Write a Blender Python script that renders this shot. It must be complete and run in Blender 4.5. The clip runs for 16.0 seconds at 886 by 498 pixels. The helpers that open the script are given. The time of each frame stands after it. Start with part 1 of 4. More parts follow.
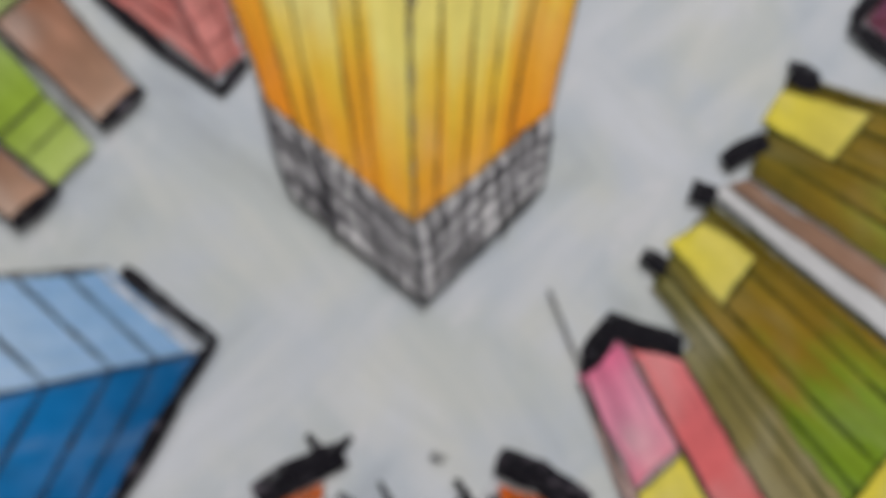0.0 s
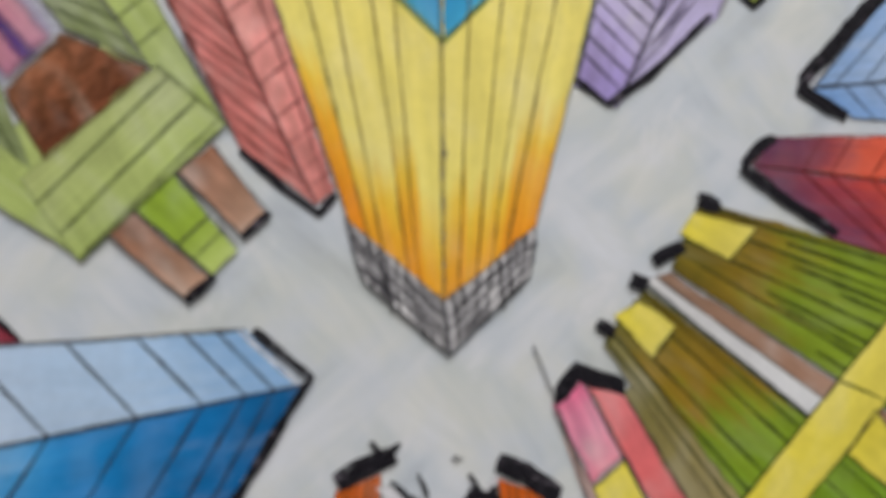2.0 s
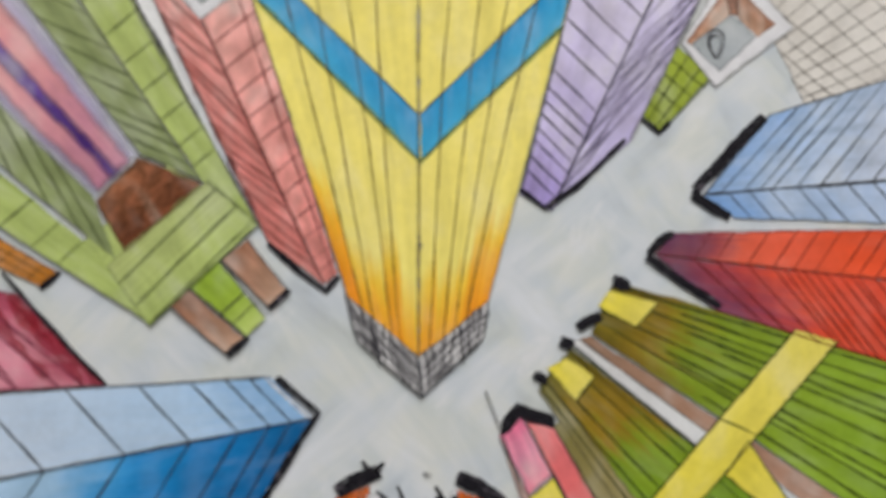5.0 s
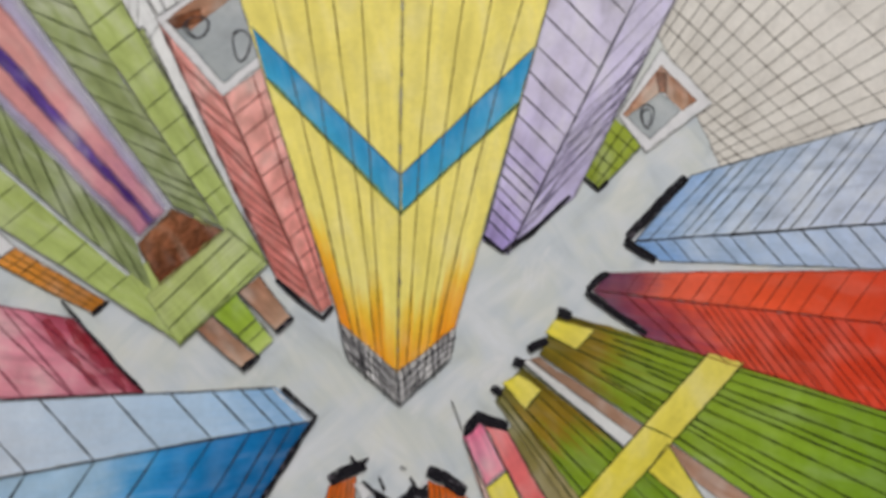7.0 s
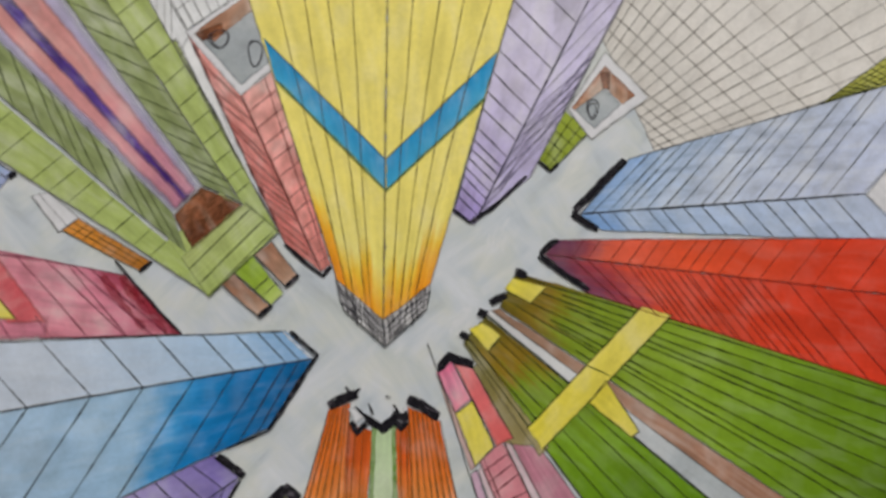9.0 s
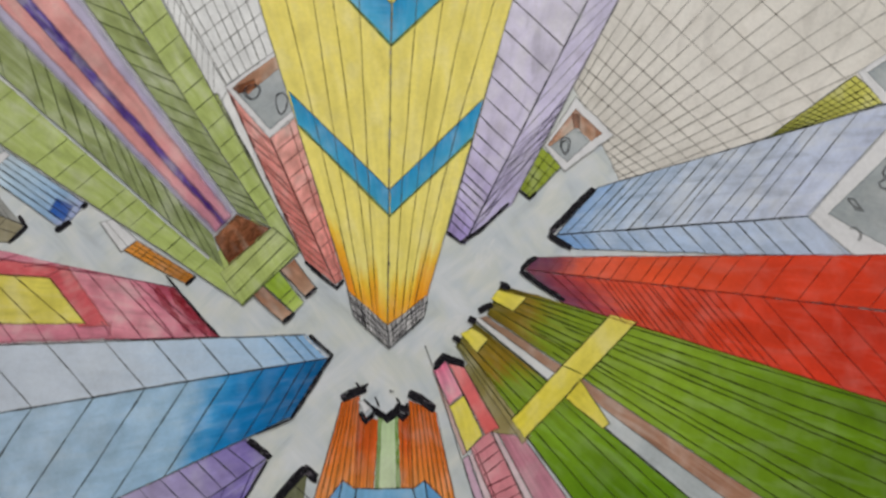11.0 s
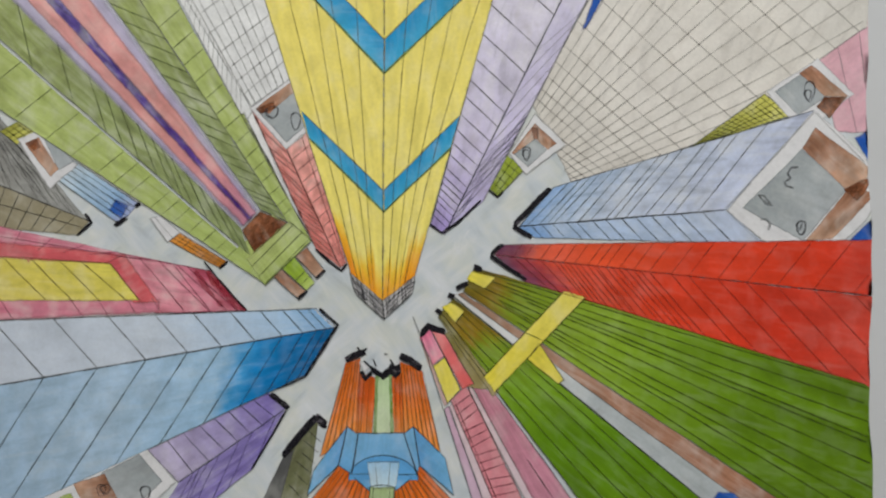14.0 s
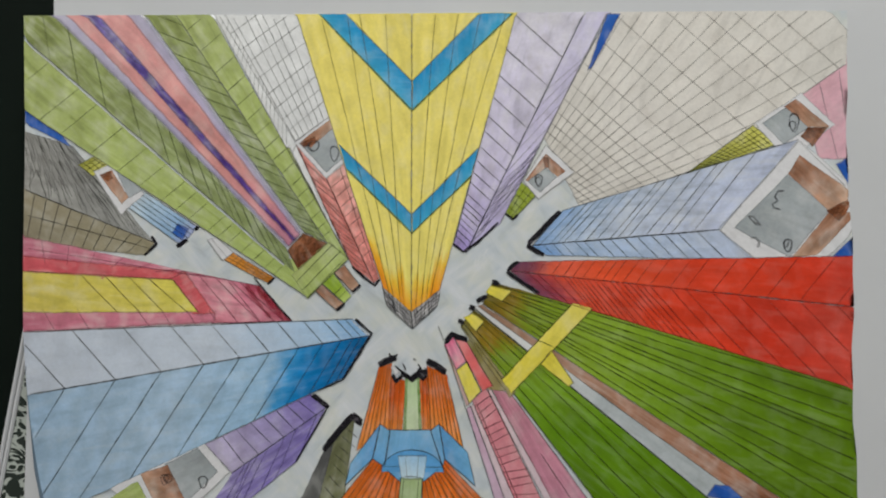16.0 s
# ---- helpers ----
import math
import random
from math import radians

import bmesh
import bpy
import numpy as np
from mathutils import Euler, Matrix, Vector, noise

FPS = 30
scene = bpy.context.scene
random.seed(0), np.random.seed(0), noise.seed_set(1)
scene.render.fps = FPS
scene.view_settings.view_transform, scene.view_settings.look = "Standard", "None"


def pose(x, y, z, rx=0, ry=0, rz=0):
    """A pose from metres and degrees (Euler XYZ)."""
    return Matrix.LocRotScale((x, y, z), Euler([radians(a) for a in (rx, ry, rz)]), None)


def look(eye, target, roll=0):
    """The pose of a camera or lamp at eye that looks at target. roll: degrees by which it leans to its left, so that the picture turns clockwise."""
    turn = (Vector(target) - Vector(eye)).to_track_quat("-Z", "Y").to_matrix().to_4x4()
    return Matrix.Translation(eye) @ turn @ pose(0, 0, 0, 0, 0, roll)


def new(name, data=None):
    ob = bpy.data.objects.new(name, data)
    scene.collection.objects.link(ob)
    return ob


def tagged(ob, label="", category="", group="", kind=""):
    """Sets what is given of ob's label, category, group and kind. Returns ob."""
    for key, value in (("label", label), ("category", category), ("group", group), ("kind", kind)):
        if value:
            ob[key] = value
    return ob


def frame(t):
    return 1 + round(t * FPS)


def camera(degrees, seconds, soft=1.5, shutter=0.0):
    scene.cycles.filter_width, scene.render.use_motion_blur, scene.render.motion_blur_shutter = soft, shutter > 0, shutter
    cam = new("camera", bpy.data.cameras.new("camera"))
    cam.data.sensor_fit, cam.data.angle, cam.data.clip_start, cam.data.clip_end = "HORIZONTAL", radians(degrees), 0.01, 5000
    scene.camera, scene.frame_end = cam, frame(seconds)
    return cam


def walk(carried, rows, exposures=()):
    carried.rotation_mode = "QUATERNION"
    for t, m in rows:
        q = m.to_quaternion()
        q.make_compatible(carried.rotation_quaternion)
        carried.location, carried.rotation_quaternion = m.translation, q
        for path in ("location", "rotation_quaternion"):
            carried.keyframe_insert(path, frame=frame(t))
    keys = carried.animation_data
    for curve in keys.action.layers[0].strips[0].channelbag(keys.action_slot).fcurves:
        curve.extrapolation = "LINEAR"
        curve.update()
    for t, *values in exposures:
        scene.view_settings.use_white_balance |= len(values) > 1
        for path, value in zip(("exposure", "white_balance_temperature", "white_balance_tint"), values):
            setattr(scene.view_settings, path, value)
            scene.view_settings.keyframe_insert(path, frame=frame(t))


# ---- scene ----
# The camera: held above a painted sheet on a table, drawing back from it.
cam = camera(62.0, 16.0, soft=1.9)
cam.data.dof.use_dof, cam.data.dof.focus_distance, cam.data.dof.aperture_fstop = True, 0.4, 28.0
PATH = [
    (0, -5.35, 4.98, 54.04, -0.827, -7.437, -1.741),
    (0.5, -5.21, 7.47, 57.69, -0.943, -7.514, -2.197),
    (1, -8.01, 8.27, 66.15, 0.496, -7.283, -1.789),
    (1.5, -9.37, 8.86, 73.67, 1.097, -6.893, -1.289),
    (2, -9.50, 9.67, 80.97, 1.517, -6.405, -0.986),
    (2.5, -10.09, 12.04, 85.67, 1.481, -6.653, -0.855),
    (3, -10.37, 12.18, 90.05, 1.244, -6.006, -0.443),
    (3.5, -9.66, 13.00, 95.31, 1.428, -6.303, -0.323),
    (4, -8.93, 14.76, 99.30, 1.349, -6.121, -0.055),
    (4.5, -8.34, 17.51, 103.48, 1.617, -6.165, -0.162),
    (5, -7.80, 19.18, 108.75, 1.373, -5.839, -0.271),
    (7.3, -5.63, 27.28, 135.45, 0.108, -5.692, 0.535),
    (7.5, -5.53, 27.48, 136.29, -0.407, -5.604, 0.499),
    (8, -3.05, 30.82, 143.48, -1.768, -5.440, 0.714),
    (8.2, -2.42, 28.75, 147.76, -2.396, -5.236, 0.932),
    (10.3, 10.44, 27.41, 185.08, -0.770, -0.585, -0.018),
    (10.5, 10.56, 26.81, 187.49, -0.415, -0.445, 0.230),
    (11, 12.98, 26.36, 194.00, -0.079, -0.305, 0.373),
    (11.5, 14.54, 26.55, 201.10, 0.306, 0.012, 0.370),
    (12, 17.24, 25.41, 208.98, 0.023, 0.197, 0.341),
    (12.5, 17.48, 26.14, 216.30, -0.007, 0.327, 0.040),
    (13, 19.25, 24.64, 224.36, 0.068, 0.256, 0.260),
    (13.5, 20.16, 25.08, 230.52, -0.372, 0.458, 0.208),
    (14, 22.05, 24.14, 238.45, -0.348, 0.708, 0.047),
    (14.5, 23.58, 24.71, 243.78, -0.562, 1.153, 0.074),
    (15, 22.06, 26.34, 253.65, -0.291, 1.068, -0.070),
    (15.5, 22.74, 26.90, 260.26, -0.218, 1.378, -0.263),
    (16, 24.52, 25.75, 268.34, 0.649, 2.838, -0.208),
]
walk(cam, [(t, pose(x / 1000, y / 1000, z / 1000, rx, ry, rz)) for t, x, y, z, rx, ry, rz in PATH],
     exposures=[(0.0, 0.11, 6450, 11), (2.5, 0.21, 6550, 11), (5.0, 0.28, 6600, 9), (8.0, 0.12, 6650, 9), (11.0, 0.07, 6650, 7), (14.5, 0.12, 6600, 5), (15.5, 0.16, 6600, 4), (16.0, 0.02, 6600, 5)])

# ---- light: daylight through one window of a plain room ----
world = bpy.data.worlds.new("world")
scene.world = world
world.use_nodes = True
sky = world.node_tree.nodes.new("ShaderNodeTexSky")
sky.sky_type, sky.sun_disc, sky.sun_elevation, sky.sun_rotation = "NISHITA", False, radians(40), radians(60)
world.node_tree.links.new(sky.outputs[0], world.node_tree.nodes["Background"].inputs[0])
world.node_tree.nodes["Background"].inputs[1].default_value = 0.1
day = bpy.data.lights.new("window_light", "AREA")
day.shape, day.size, day.size_y, day.energy, day.color = "RECTANGLE", 1.1, 1.0, 25.5, (1.0, 0.98, 0.96)
new("window_light", day).matrix_world = look((0.15, 1.27, 0.8), (0.0, 0.0, 0.0))

# ---- materials ----
GAIN = 0.86


def lin(c):
    """Albedo of a paint from its 8-bit colour on a sheet of white paper."""
    return tuple(min(0.88, ((v / 255 + 0.055) / 1.055) ** 2.4 / GAIN if v > 10 else v / 255 / 12.92 / GAIN) for v in c) + (1.0,)


class Nodes:
    def __init__(self, name):
        self.mat = bpy.data.materials.new(name)
        self.mat.use_nodes = True
        self.tree = self.mat.node_tree
        self.shader = self.tree.nodes["Principled BSDF"]

    def add(self, kind, **given):
        node = self.tree.nodes.new("ShaderNode" + kind)
        for key, value in given.items():
            node.inputs[key.replace("_", " ")].default_value = value
        return node

    def link(self, a, b):
        self.tree.links.new(a, b)

    def noise(self, scale, detail=3.0, rough=0.55, vector=None):
        node = self.add("TexNoise", Scale=scale, Detail=detail, Roughness=rough)
        self.link(vector or self.place(), node.inputs["Vector"])
        return node.outputs["Fac"]

    def place(self, stretch=(1, 1, 1)):
        coords, mapping = self.tree.nodes.new("ShaderNodeTexCoord"), self.tree.nodes.new("ShaderNodeMapping")
        mapping.inputs["Scale"].default_value = stretch
        self.link(coords.outputs["Object"], mapping.inputs["Vector"])
        return mapping.outputs["Vector"]

    def math(self, op, a, b=0.5, c=0.0, clamp=False):
        node = self.tree.nodes.new("ShaderNodeMath")
        node.operation, node.use_clamp = op, clamp
        for slot, value in zip(node.inputs, (a, b, c)):
            if isinstance(value, (int, float)):
                slot.default_value = value
            else:
                self.link(value, slot)
        return node.outputs[0]

    def ramp(self, fac, stops, mode="LINEAR"):
        node = self.tree.nodes.new("ShaderNodeValToRGB")
        node.color_ramp.interpolation = mode
        while len(node.color_ramp.elements) < len(stops):
            node.color_ramp.elements.new(1.0)
        for spot, (at, c) in zip(node.color_ramp.elements, stops):
            spot.position, spot.color = at, c
        self.link(fac, node.inputs[0])
        return node.outputs[0]

    def mix(self, fac, a, b, blend="MIX"):
        node = self.tree.nodes.new("ShaderNodeMix")
        node.data_type, node.blend_type = "RGBA", blend
        for slot, value in ((node.inputs[0], fac), (node.inputs[6], a), (node.inputs[7], b)):
            if isinstance(value, (int, float, tuple)):
                slot.default_value = value
            else:
                self.link(value, slot)
        return node.outputs[2]

    def bump(self, height, strength, distance):
        node = self.add("Bump", Strength=strength, Distance=distance)
        self.link(height, node.inputs["Height"])
        self.link(node.outputs[0], self.shader.inputs["Normal"])


def finish(n, colour, rough=0.7, grain=0.25):
    """Paper grain under a thin coat of paint."""
    n.link(colour, n.shader.inputs["Base Color"])
    n.shader.inputs["Roughness"].default_value = rough
    n.shader.inputs["Specular IOR Level"].default_value = 0.16
    n.bump(n.noise(2600.0, 4.0, 0.6), grain, 0.00012)
    return n.mat


def wash(name, stops, jitter=0.1, streak=0.0, mottle=0.16, seed=0.0, lean=0.0, bloom=0.1, edge=True, wetness=0.42, lanes=None, tone=0.12, feather=0.35, strips=0, uneven=0.07):
    """Watercolour: colours that run into one another along a face (v), with brush strokes, pooled pigment at the rim,
    thin places where the paper shows, and grain."""
    n = Nodes(name)
    uv = n.tree.nodes.new("ShaderNodeUVMap")
    uv.uv_map = "UVMap"
    split = n.tree.nodes.new("ShaderNodeSeparateXYZ")
    n.link(uv.outputs[0], split.inputs[0])
    v = split.outputs[1]
    place = n.place()
    if len(stops) > 1:
        v = n.math("MULTIPLY_ADD", n.math("SUBTRACT", n.noise(130.0, 3.0, 0.6, place), 0.5), jitter, v)
        if lean:
            v = n.math("MULTIPLY_ADD", n.math("SUBTRACT", split.outputs[0], 0.0 if lean > 0 else 1.0), lean, v)
        if streak:
            swash = n.add("TexNoise", Scale=1.0, Detail=2.0)
            shift = n.tree.nodes.new("ShaderNodeMapping")
            shift.inputs["Scale"].default_value = (14.0, 1.2, 1.0)
            shift.inputs["Location"].default_value = (seed, seed, 0)
            n.link(uv.outputs[0], shift.inputs[0])
            n.link(shift.outputs[0], swash.inputs["Vector"])
            v = n.math("MULTIPLY_ADD", n.math("SUBTRACT", swash.outputs["Fac"], 0.5), streak, v)
        if strips:
            cell = n.math("FLOOR", n.math("MULTIPLY", split.outputs[0], strips))
            toss = n.tree.nodes.new("ShaderNodeTexWhiteNoise")
            toss.noise_dimensions = "1D"
            n.link(n.math("ADD", cell, seed + 2.3), toss.inputs["W"])
            v = n.math("MULTIPLY_ADD", n.math("SUBTRACT", toss.outputs["Value"], 0.5), uneven, v)
        base = n.ramp(v, [(at, lin(c)) for at, c in stops])
    else:
        base = n.mix(0.0, lin(stops[0][1]), lin(stops[0][1]))
    near, far = n.tree.nodes.new("ShaderNodeUVMap"), n.tree.nodes.new("ShaderNodeUVMap")
    near.uv_map, far.uv_map = "near_rim", "far_rim"
    if bloom:
        stroke = n.tree.nodes.new("ShaderNodeMapping")
        stroke.inputs["Scale"].default_value = (0.26, 0.06, 1.0) if edge else (0.13, 0.035, 1.0)
        stroke.inputs["Rotation"].default_value = (0, 0, 0.12 if edge else 0.9)
        n.link(near.outputs[0], stroke.inputs[0])
        dabs = n.add("TexNoise", Scale=1.0, Detail=2.5 if edge else 6.0, Roughness=0.5 if edge else 0.62, Distortion=0.7)
        n.link(stroke.outputs[0], dabs.inputs["Vector"])
        thin = n.ramp(dabs.outputs["Fac"], [(0.46, (0, 0, 0, 1)), (0.74, (min(1.0, bloom * 3.0),) * 3 + (1,))], "EASE")
        thick = n.ramp(dabs.outputs["Fac"], [(0.26, (1 - (1.1 if edge else 0.45) * bloom,) * 3 + (1,)), (0.5, (1, 1, 1, 1))], "EASE")
        watered = n.mix(0.34 if edge else 0.55, base, (0.8, 0.79, 0.76, 1))
        base = n.mix(1.0, n.mix(thin, base, watered), thick, "MULTIPLY")
    if lanes:
        banded = n.tree.nodes.new("ShaderNodeMapping")
        banded.inputs["Scale"].default_value = (*lanes, 1.0)
        n.link(uv.outputs[0], banded.inputs[0])
        band = n.add("TexNoise", Scale=1.0, Detail=3.0 if tone > 0.25 else 1.5, Roughness=0.5, Distortion=1.6 if tone > 0.25 else 0.12)
        n.link(banded.outputs[0], band.inputs["Vector"])
        base = n.mix(1.0, base, n.ramp(band.outputs["Fac"], [(0.34, (1 - tone, 1 - tone, 1 - 1.3 * tone, 1)), (0.66, (1 + tone, 1 + tone, 1 + 0.8 * tone, 1))]), "MULTIPLY")
    if edge:
        wet = n.add("TexNoise", Scale=150.0, Detail=2.5, Roughness=0.5, Distortion=0.15)
        n.link(n.place((1.0, 0.75, 1.0)), wet.inputs["Vector"])
        pale = n.ramp(wet.outputs["Fac"], [(0.46, (0, 0, 0, 1)), (0.72, (wetness,) * 3 + (1,))], "EASE")
        deep = n.ramp(wet.outputs["Fac"], [(0.28, (1 - 0.2 * wetness, 1 - 0.22 * wetness, 1 - 0.24 * wetness, 1)), (0.47, (1, 1, 1, 1))], "EASE")
        base = n.mix(1.0, n.mix(pale, base, n.mix(0.36, base, (0.8, 0.79, 0.76, 1))), deep, "MULTIPLY")
    blots = n.ramp(n.noise(75.0, 5.0, 0.62, place), [(0.3, (1 - mottle,) * 3 + (1,)), (0.72, (1 + mottle * 0.6,) * 3 + (1,))])
    fine = n.ramp(n.noise(900.0, 3.0, 0.6, place), [(0.3, (0.95, 0.95, 0.95, 1)), (0.7, (1.04, 1.04, 1.04, 1))])
    colour = n.mix(1.0, n.mix(1.0, base, blots, "MULTIPLY"), fine, "MULTIPLY")
    if edge:
        a, b = n.tree.nodes.new("ShaderNodeSeparateXYZ"), n.tree.nodes.new("ShaderNodeSeparateXYZ")
        n.link(near.outputs[0], a.inputs[0])
        n.link(far.outputs[0], b.inputs[0])
        rim = n.math("MINIMUM", n.math("MINIMUM", a.outputs[0], a.outputs[1]), n.math("MINIMUM", b.outputs[0], b.outputs[1]))
        rim = n.math("MULTIPLY_ADD", n.math("SUBTRACT", n.noise(420.0, 3.0, 0.6, place), 0.45), 1.1, rim)
        pooled = n.ramp(rim, [(0.1, (0.86, 0.86, 0.86, 1)), (0.95, (1, 1, 1, 1))], "EASE")
        colour = n.mix(1.0, colour, pooled, "MULTIPLY")
        n.link(n.ramp(n.math("DIVIDE", rim, feather), [(0.0, (0.1, 0.1, 0.1, 1)), (1.0, (1, 1, 1, 1))]), n.shader.inputs["Alpha"])
    return finish(n, colour)


def street_wash():
    """Thin blue-grey watercolour laid on with a broad brush in two directions, with greener pools and places left nearly bare."""
    n = Nodes("street_grey")

    def strokes(turn, seed, wide, long, detail=4.0):
        coords, mapping = n.tree.nodes.new("ShaderNodeTexCoord"), n.tree.nodes.new("ShaderNodeMapping")
        mapping.inputs["Rotation"].default_value = (0, 0, radians(turn))
        mapping.vector_type = "TEXTURE"
        mapping.inputs["Scale"].default_value = (wide, long, 1)
        mapping.inputs["Location"].default_value = (seed, seed * 0.7, 0)
        n.link(coords.outputs["Object"], mapping.inputs["Vector"])
        node = n.add("TexNoise", Scale=1.0, Detail=detail, Roughness=0.58, Distortion=0.5)
        n.link(mapping.outputs["Vector"], node.inputs["Vector"])
        return node.outputs["Fac"]

    patch = n.ramp(n.noise(60.0, 2.0), [(0.42, (0, 0, 0, 1)), (0.58, (1, 1, 1, 1))], "EASE")
    brushed = n.mix(patch, strokes(-48, 3.0, 0.005, 0.02), strokes(42, 8.0, 0.006, 0.024))
    tone = n.ramp(brushed, [(0.28, lin((168, 173, 176))), (0.44, lin((184, 189, 191))), (0.58, lin((195, 197, 197))), (0.74, lin((205, 206, 207)))])
    hue = n.mix(n.ramp(n.noise(85.0, 3.0), [(0.38, (0, 0, 0, 1)), (0.66, (1, 1, 1, 1))], "EASE"), (0.985, 1.0, 1.06, 1), (1.02, 1.01, 0.97, 1))
    bare = n.ramp(strokes(-20, 21.0, 0.006, 0.013, 6.0), [(0.6, (0, 0, 0, 1)), (0.72, (0.6, 0.6, 0.6, 1))], "EASE")
    return finish(n, n.mix(bare, n.mix(1.0, tone, hue, "MULTIPLY"), lin((208, 207, 210))))


def dry_marker(name, c, worn):
    """A dry black marker: streaks of dense ink with the paper and a greyer tone showing between them."""
    n = Nodes(name)
    streaks = n.noise(260.0, 5.0, 0.68, n.place((1.0, 1.7, 1.0)))
    finish(n, n.ramp(streaks, [(0.36, lin(c)), (0.58, lin(c)), (0.7, lin(worn))]), 0.55)
    n.link(n.ramp(n.noise(480.0, 5.0, 0.7, n.place((1.6, 1.0, 1.0))), [(0.46, (0.98, 0.98, 0.98, 1)), (0.6, (0.85, 0.85, 0.85, 1)), (0.72, (0.4, 0.4, 0.4, 1))]), n.shader.inputs["Alpha"])
    return n.mat


def inked(name, c, cover=0.8, rough=0.6):
    """Pencil or ink: broken up by the paper's grain, so that the paint shows through."""
    n = Nodes(name)
    tone = n.ramp(n.noise(500.0, 3.0), [(0.3, tuple(0.7 * x for x in lin(c)[:3]) + (1,)), (0.75, tuple(1.35 * x for x in lin(c)[:3]) + (1,))])
    finish(n, tone, rough)
    grain = n.ramp(n.noise(650.0, 4.0, 0.7), [(0.3, (min(1.0, cover * 1.15),) * 3 + (1,)), (0.7, (cover * (0.45 if cover < 0.9 else 0.9),) * 3 + (1,))])
    press = n.ramp(n.noise(75.0, 2.0), [(0.36, (0.62, 0.62, 0.62, 1)), (0.6, (1, 1, 1, 1))], "EASE")
    n.link(n.mix(1.0, grain, press, "MULTIPLY"), n.shader.inputs["Alpha"])
    return n.mat


def plain(name, c, rough=0.7, vary=0.08, scale=6.0, bump=0.0, shine=0.4):
    n = Nodes(name)
    tone = n.ramp(n.noise(scale, 5.0, 0.6), [(0.3, tuple((1 - vary) * x for x in c) + (1,)), (0.7, tuple((1 + vary) * x for x in c) + (1,))])
    n.link(tone, n.shader.inputs["Base Color"])
    n.shader.inputs["Roughness"].default_value = rough
    n.shader.inputs["Specular IOR Level"].default_value = shine
    if bump:
        n.bump(n.noise(scale * 30, 3.0), bump, 0.002)
    return n.mat


PENCIL = inked("pencil_line", (56, 55, 56), 0.78)
GRIDLINE = inked("grid_line", (76, 74, 72), 0.52)
FAINT = inked("faint_pencil_line", (110, 108, 104), 0.5)
BLACK = dry_marker("black_marker", (24, 22, 28), (96, 90, 98))
GREENINK = inked("dark_green_line", (52, 63, 25), 0.72)
OLIVEINK = inked("olive_line", (74, 86, 46), 0.62)
GRIDBROWN = inked("grey_brown_pencil", (118, 110, 103), 0.47)
VIOLETGREY = inked("violet_grey_pencil", (98, 90, 116), 0.5)
BLEED = inked("green_bleed", (128, 160, 70), 0.55)
BARE = inked("bare_line", (205, 205, 207), 0.85)
CRIMSONINK = inked("crimson_streak", (150, 34, 48), 0.6)
BROWNINK = inked("brown_line", (98, 76, 36), 0.7)
SCRIBBLE = inked("scribbled_pencil", (62, 60, 66), 0.7)
REDINK = inked("dark_red_line", (118, 27, 22), 0.6)
STRIPGREEN = inked("mid_green_line", (112, 146, 66), 0.8)
ROSEINK = inked("dull_rose_line", (138, 68, 66), 0.64)
PAPER = wash("paper", [(0, (206, 206, 208))], mottle=0.04, bloom=0, edge=False)
STREET = street_wash()
WHITE = wash("bare_paper", [(0, (206, 205, 209))], mottle=0.05, wetness=0.15)
YELLOW = wash("yellow_to_orange", [(0.0, (230, 140, 32)), (0.08, (246, 164, 44)), (0.112, (246, 186, 62)), (0.15, (240, 211, 114)), (1, (240, 209, 112))], 0.04, 0.06, 0.08, lean=0.05, bloom=0.08, wetness=0.32, lanes=(10, 3), tone=0.05, strips=5)
YELLOWRIGHT = wash("yellow_to_orange_right", [(0.0, (230, 140, 32)), (0.08, (246, 164, 44)), (0.112, (246, 186, 62)), (0.15, (240, 211, 114)), (1, (240, 209, 112))], 0.04, 0.06, 0.08, 3.0, lean=-0.06, bloom=0.08, wetness=0.32, lanes=(10, 3), tone=0.05, strips=5)
CHEVRON = wash("turquoise_band", [(0, (34, 138, 192)), (1, (62, 158, 200))], 0.5, 0.4, 0.16, bloom=0.1, wetness=0.35)
LILAC = wash("lilac", [(0, (160, 144, 202)), (0.12, (180, 168, 211)), (0.3, (196, 188, 217)), (1, (208, 204, 220))], 0.2, 0.1, bloom=0.2, lanes=(1.5, 12), tone=0.08, wetness=0.7)
LILACDARK = wash("lilac_side", [(0, (176, 166, 204)), (0.3, (196, 188, 217)), (1, (198, 193, 217))], 0.2, 0.1, wetness=0.6)
BEIGE = wash("beige", [(0, (200, 195, 190)), (0.3, (211, 206, 202)), (0.7, (206, 201, 196)), (1, (204, 200, 196))], 0.2, 0.1, 0.08, wetness=0.35, lanes=(10, 3), tone=0.035)
OLIVE = wash("olive_green", [(0, (135, 150, 45)), (1, (150, 165, 60))], 0.3)
LIME = wash("yellow_green", [(0, (150, 150, 66)), (1, (198, 194, 98))], 0.3)
SKY = wash("pale_blue", [(0, (134, 167, 214)), (0.12, (160, 182, 214)), (0.4, (180, 190, 211)), (1, (180, 187, 213))], 0.15, 0.1, 0.12, lanes=(1, 18), tone=0.08, bloom=0.18, wetness=0.6)
SKYLOW = wash("pale_blue_side", [(0, (120, 158, 211)), (0.15, (156, 178, 211)), (1, (176, 186, 210))], 0.15, 0.1, 0.12, lanes=(1, 18), tone=0.07)
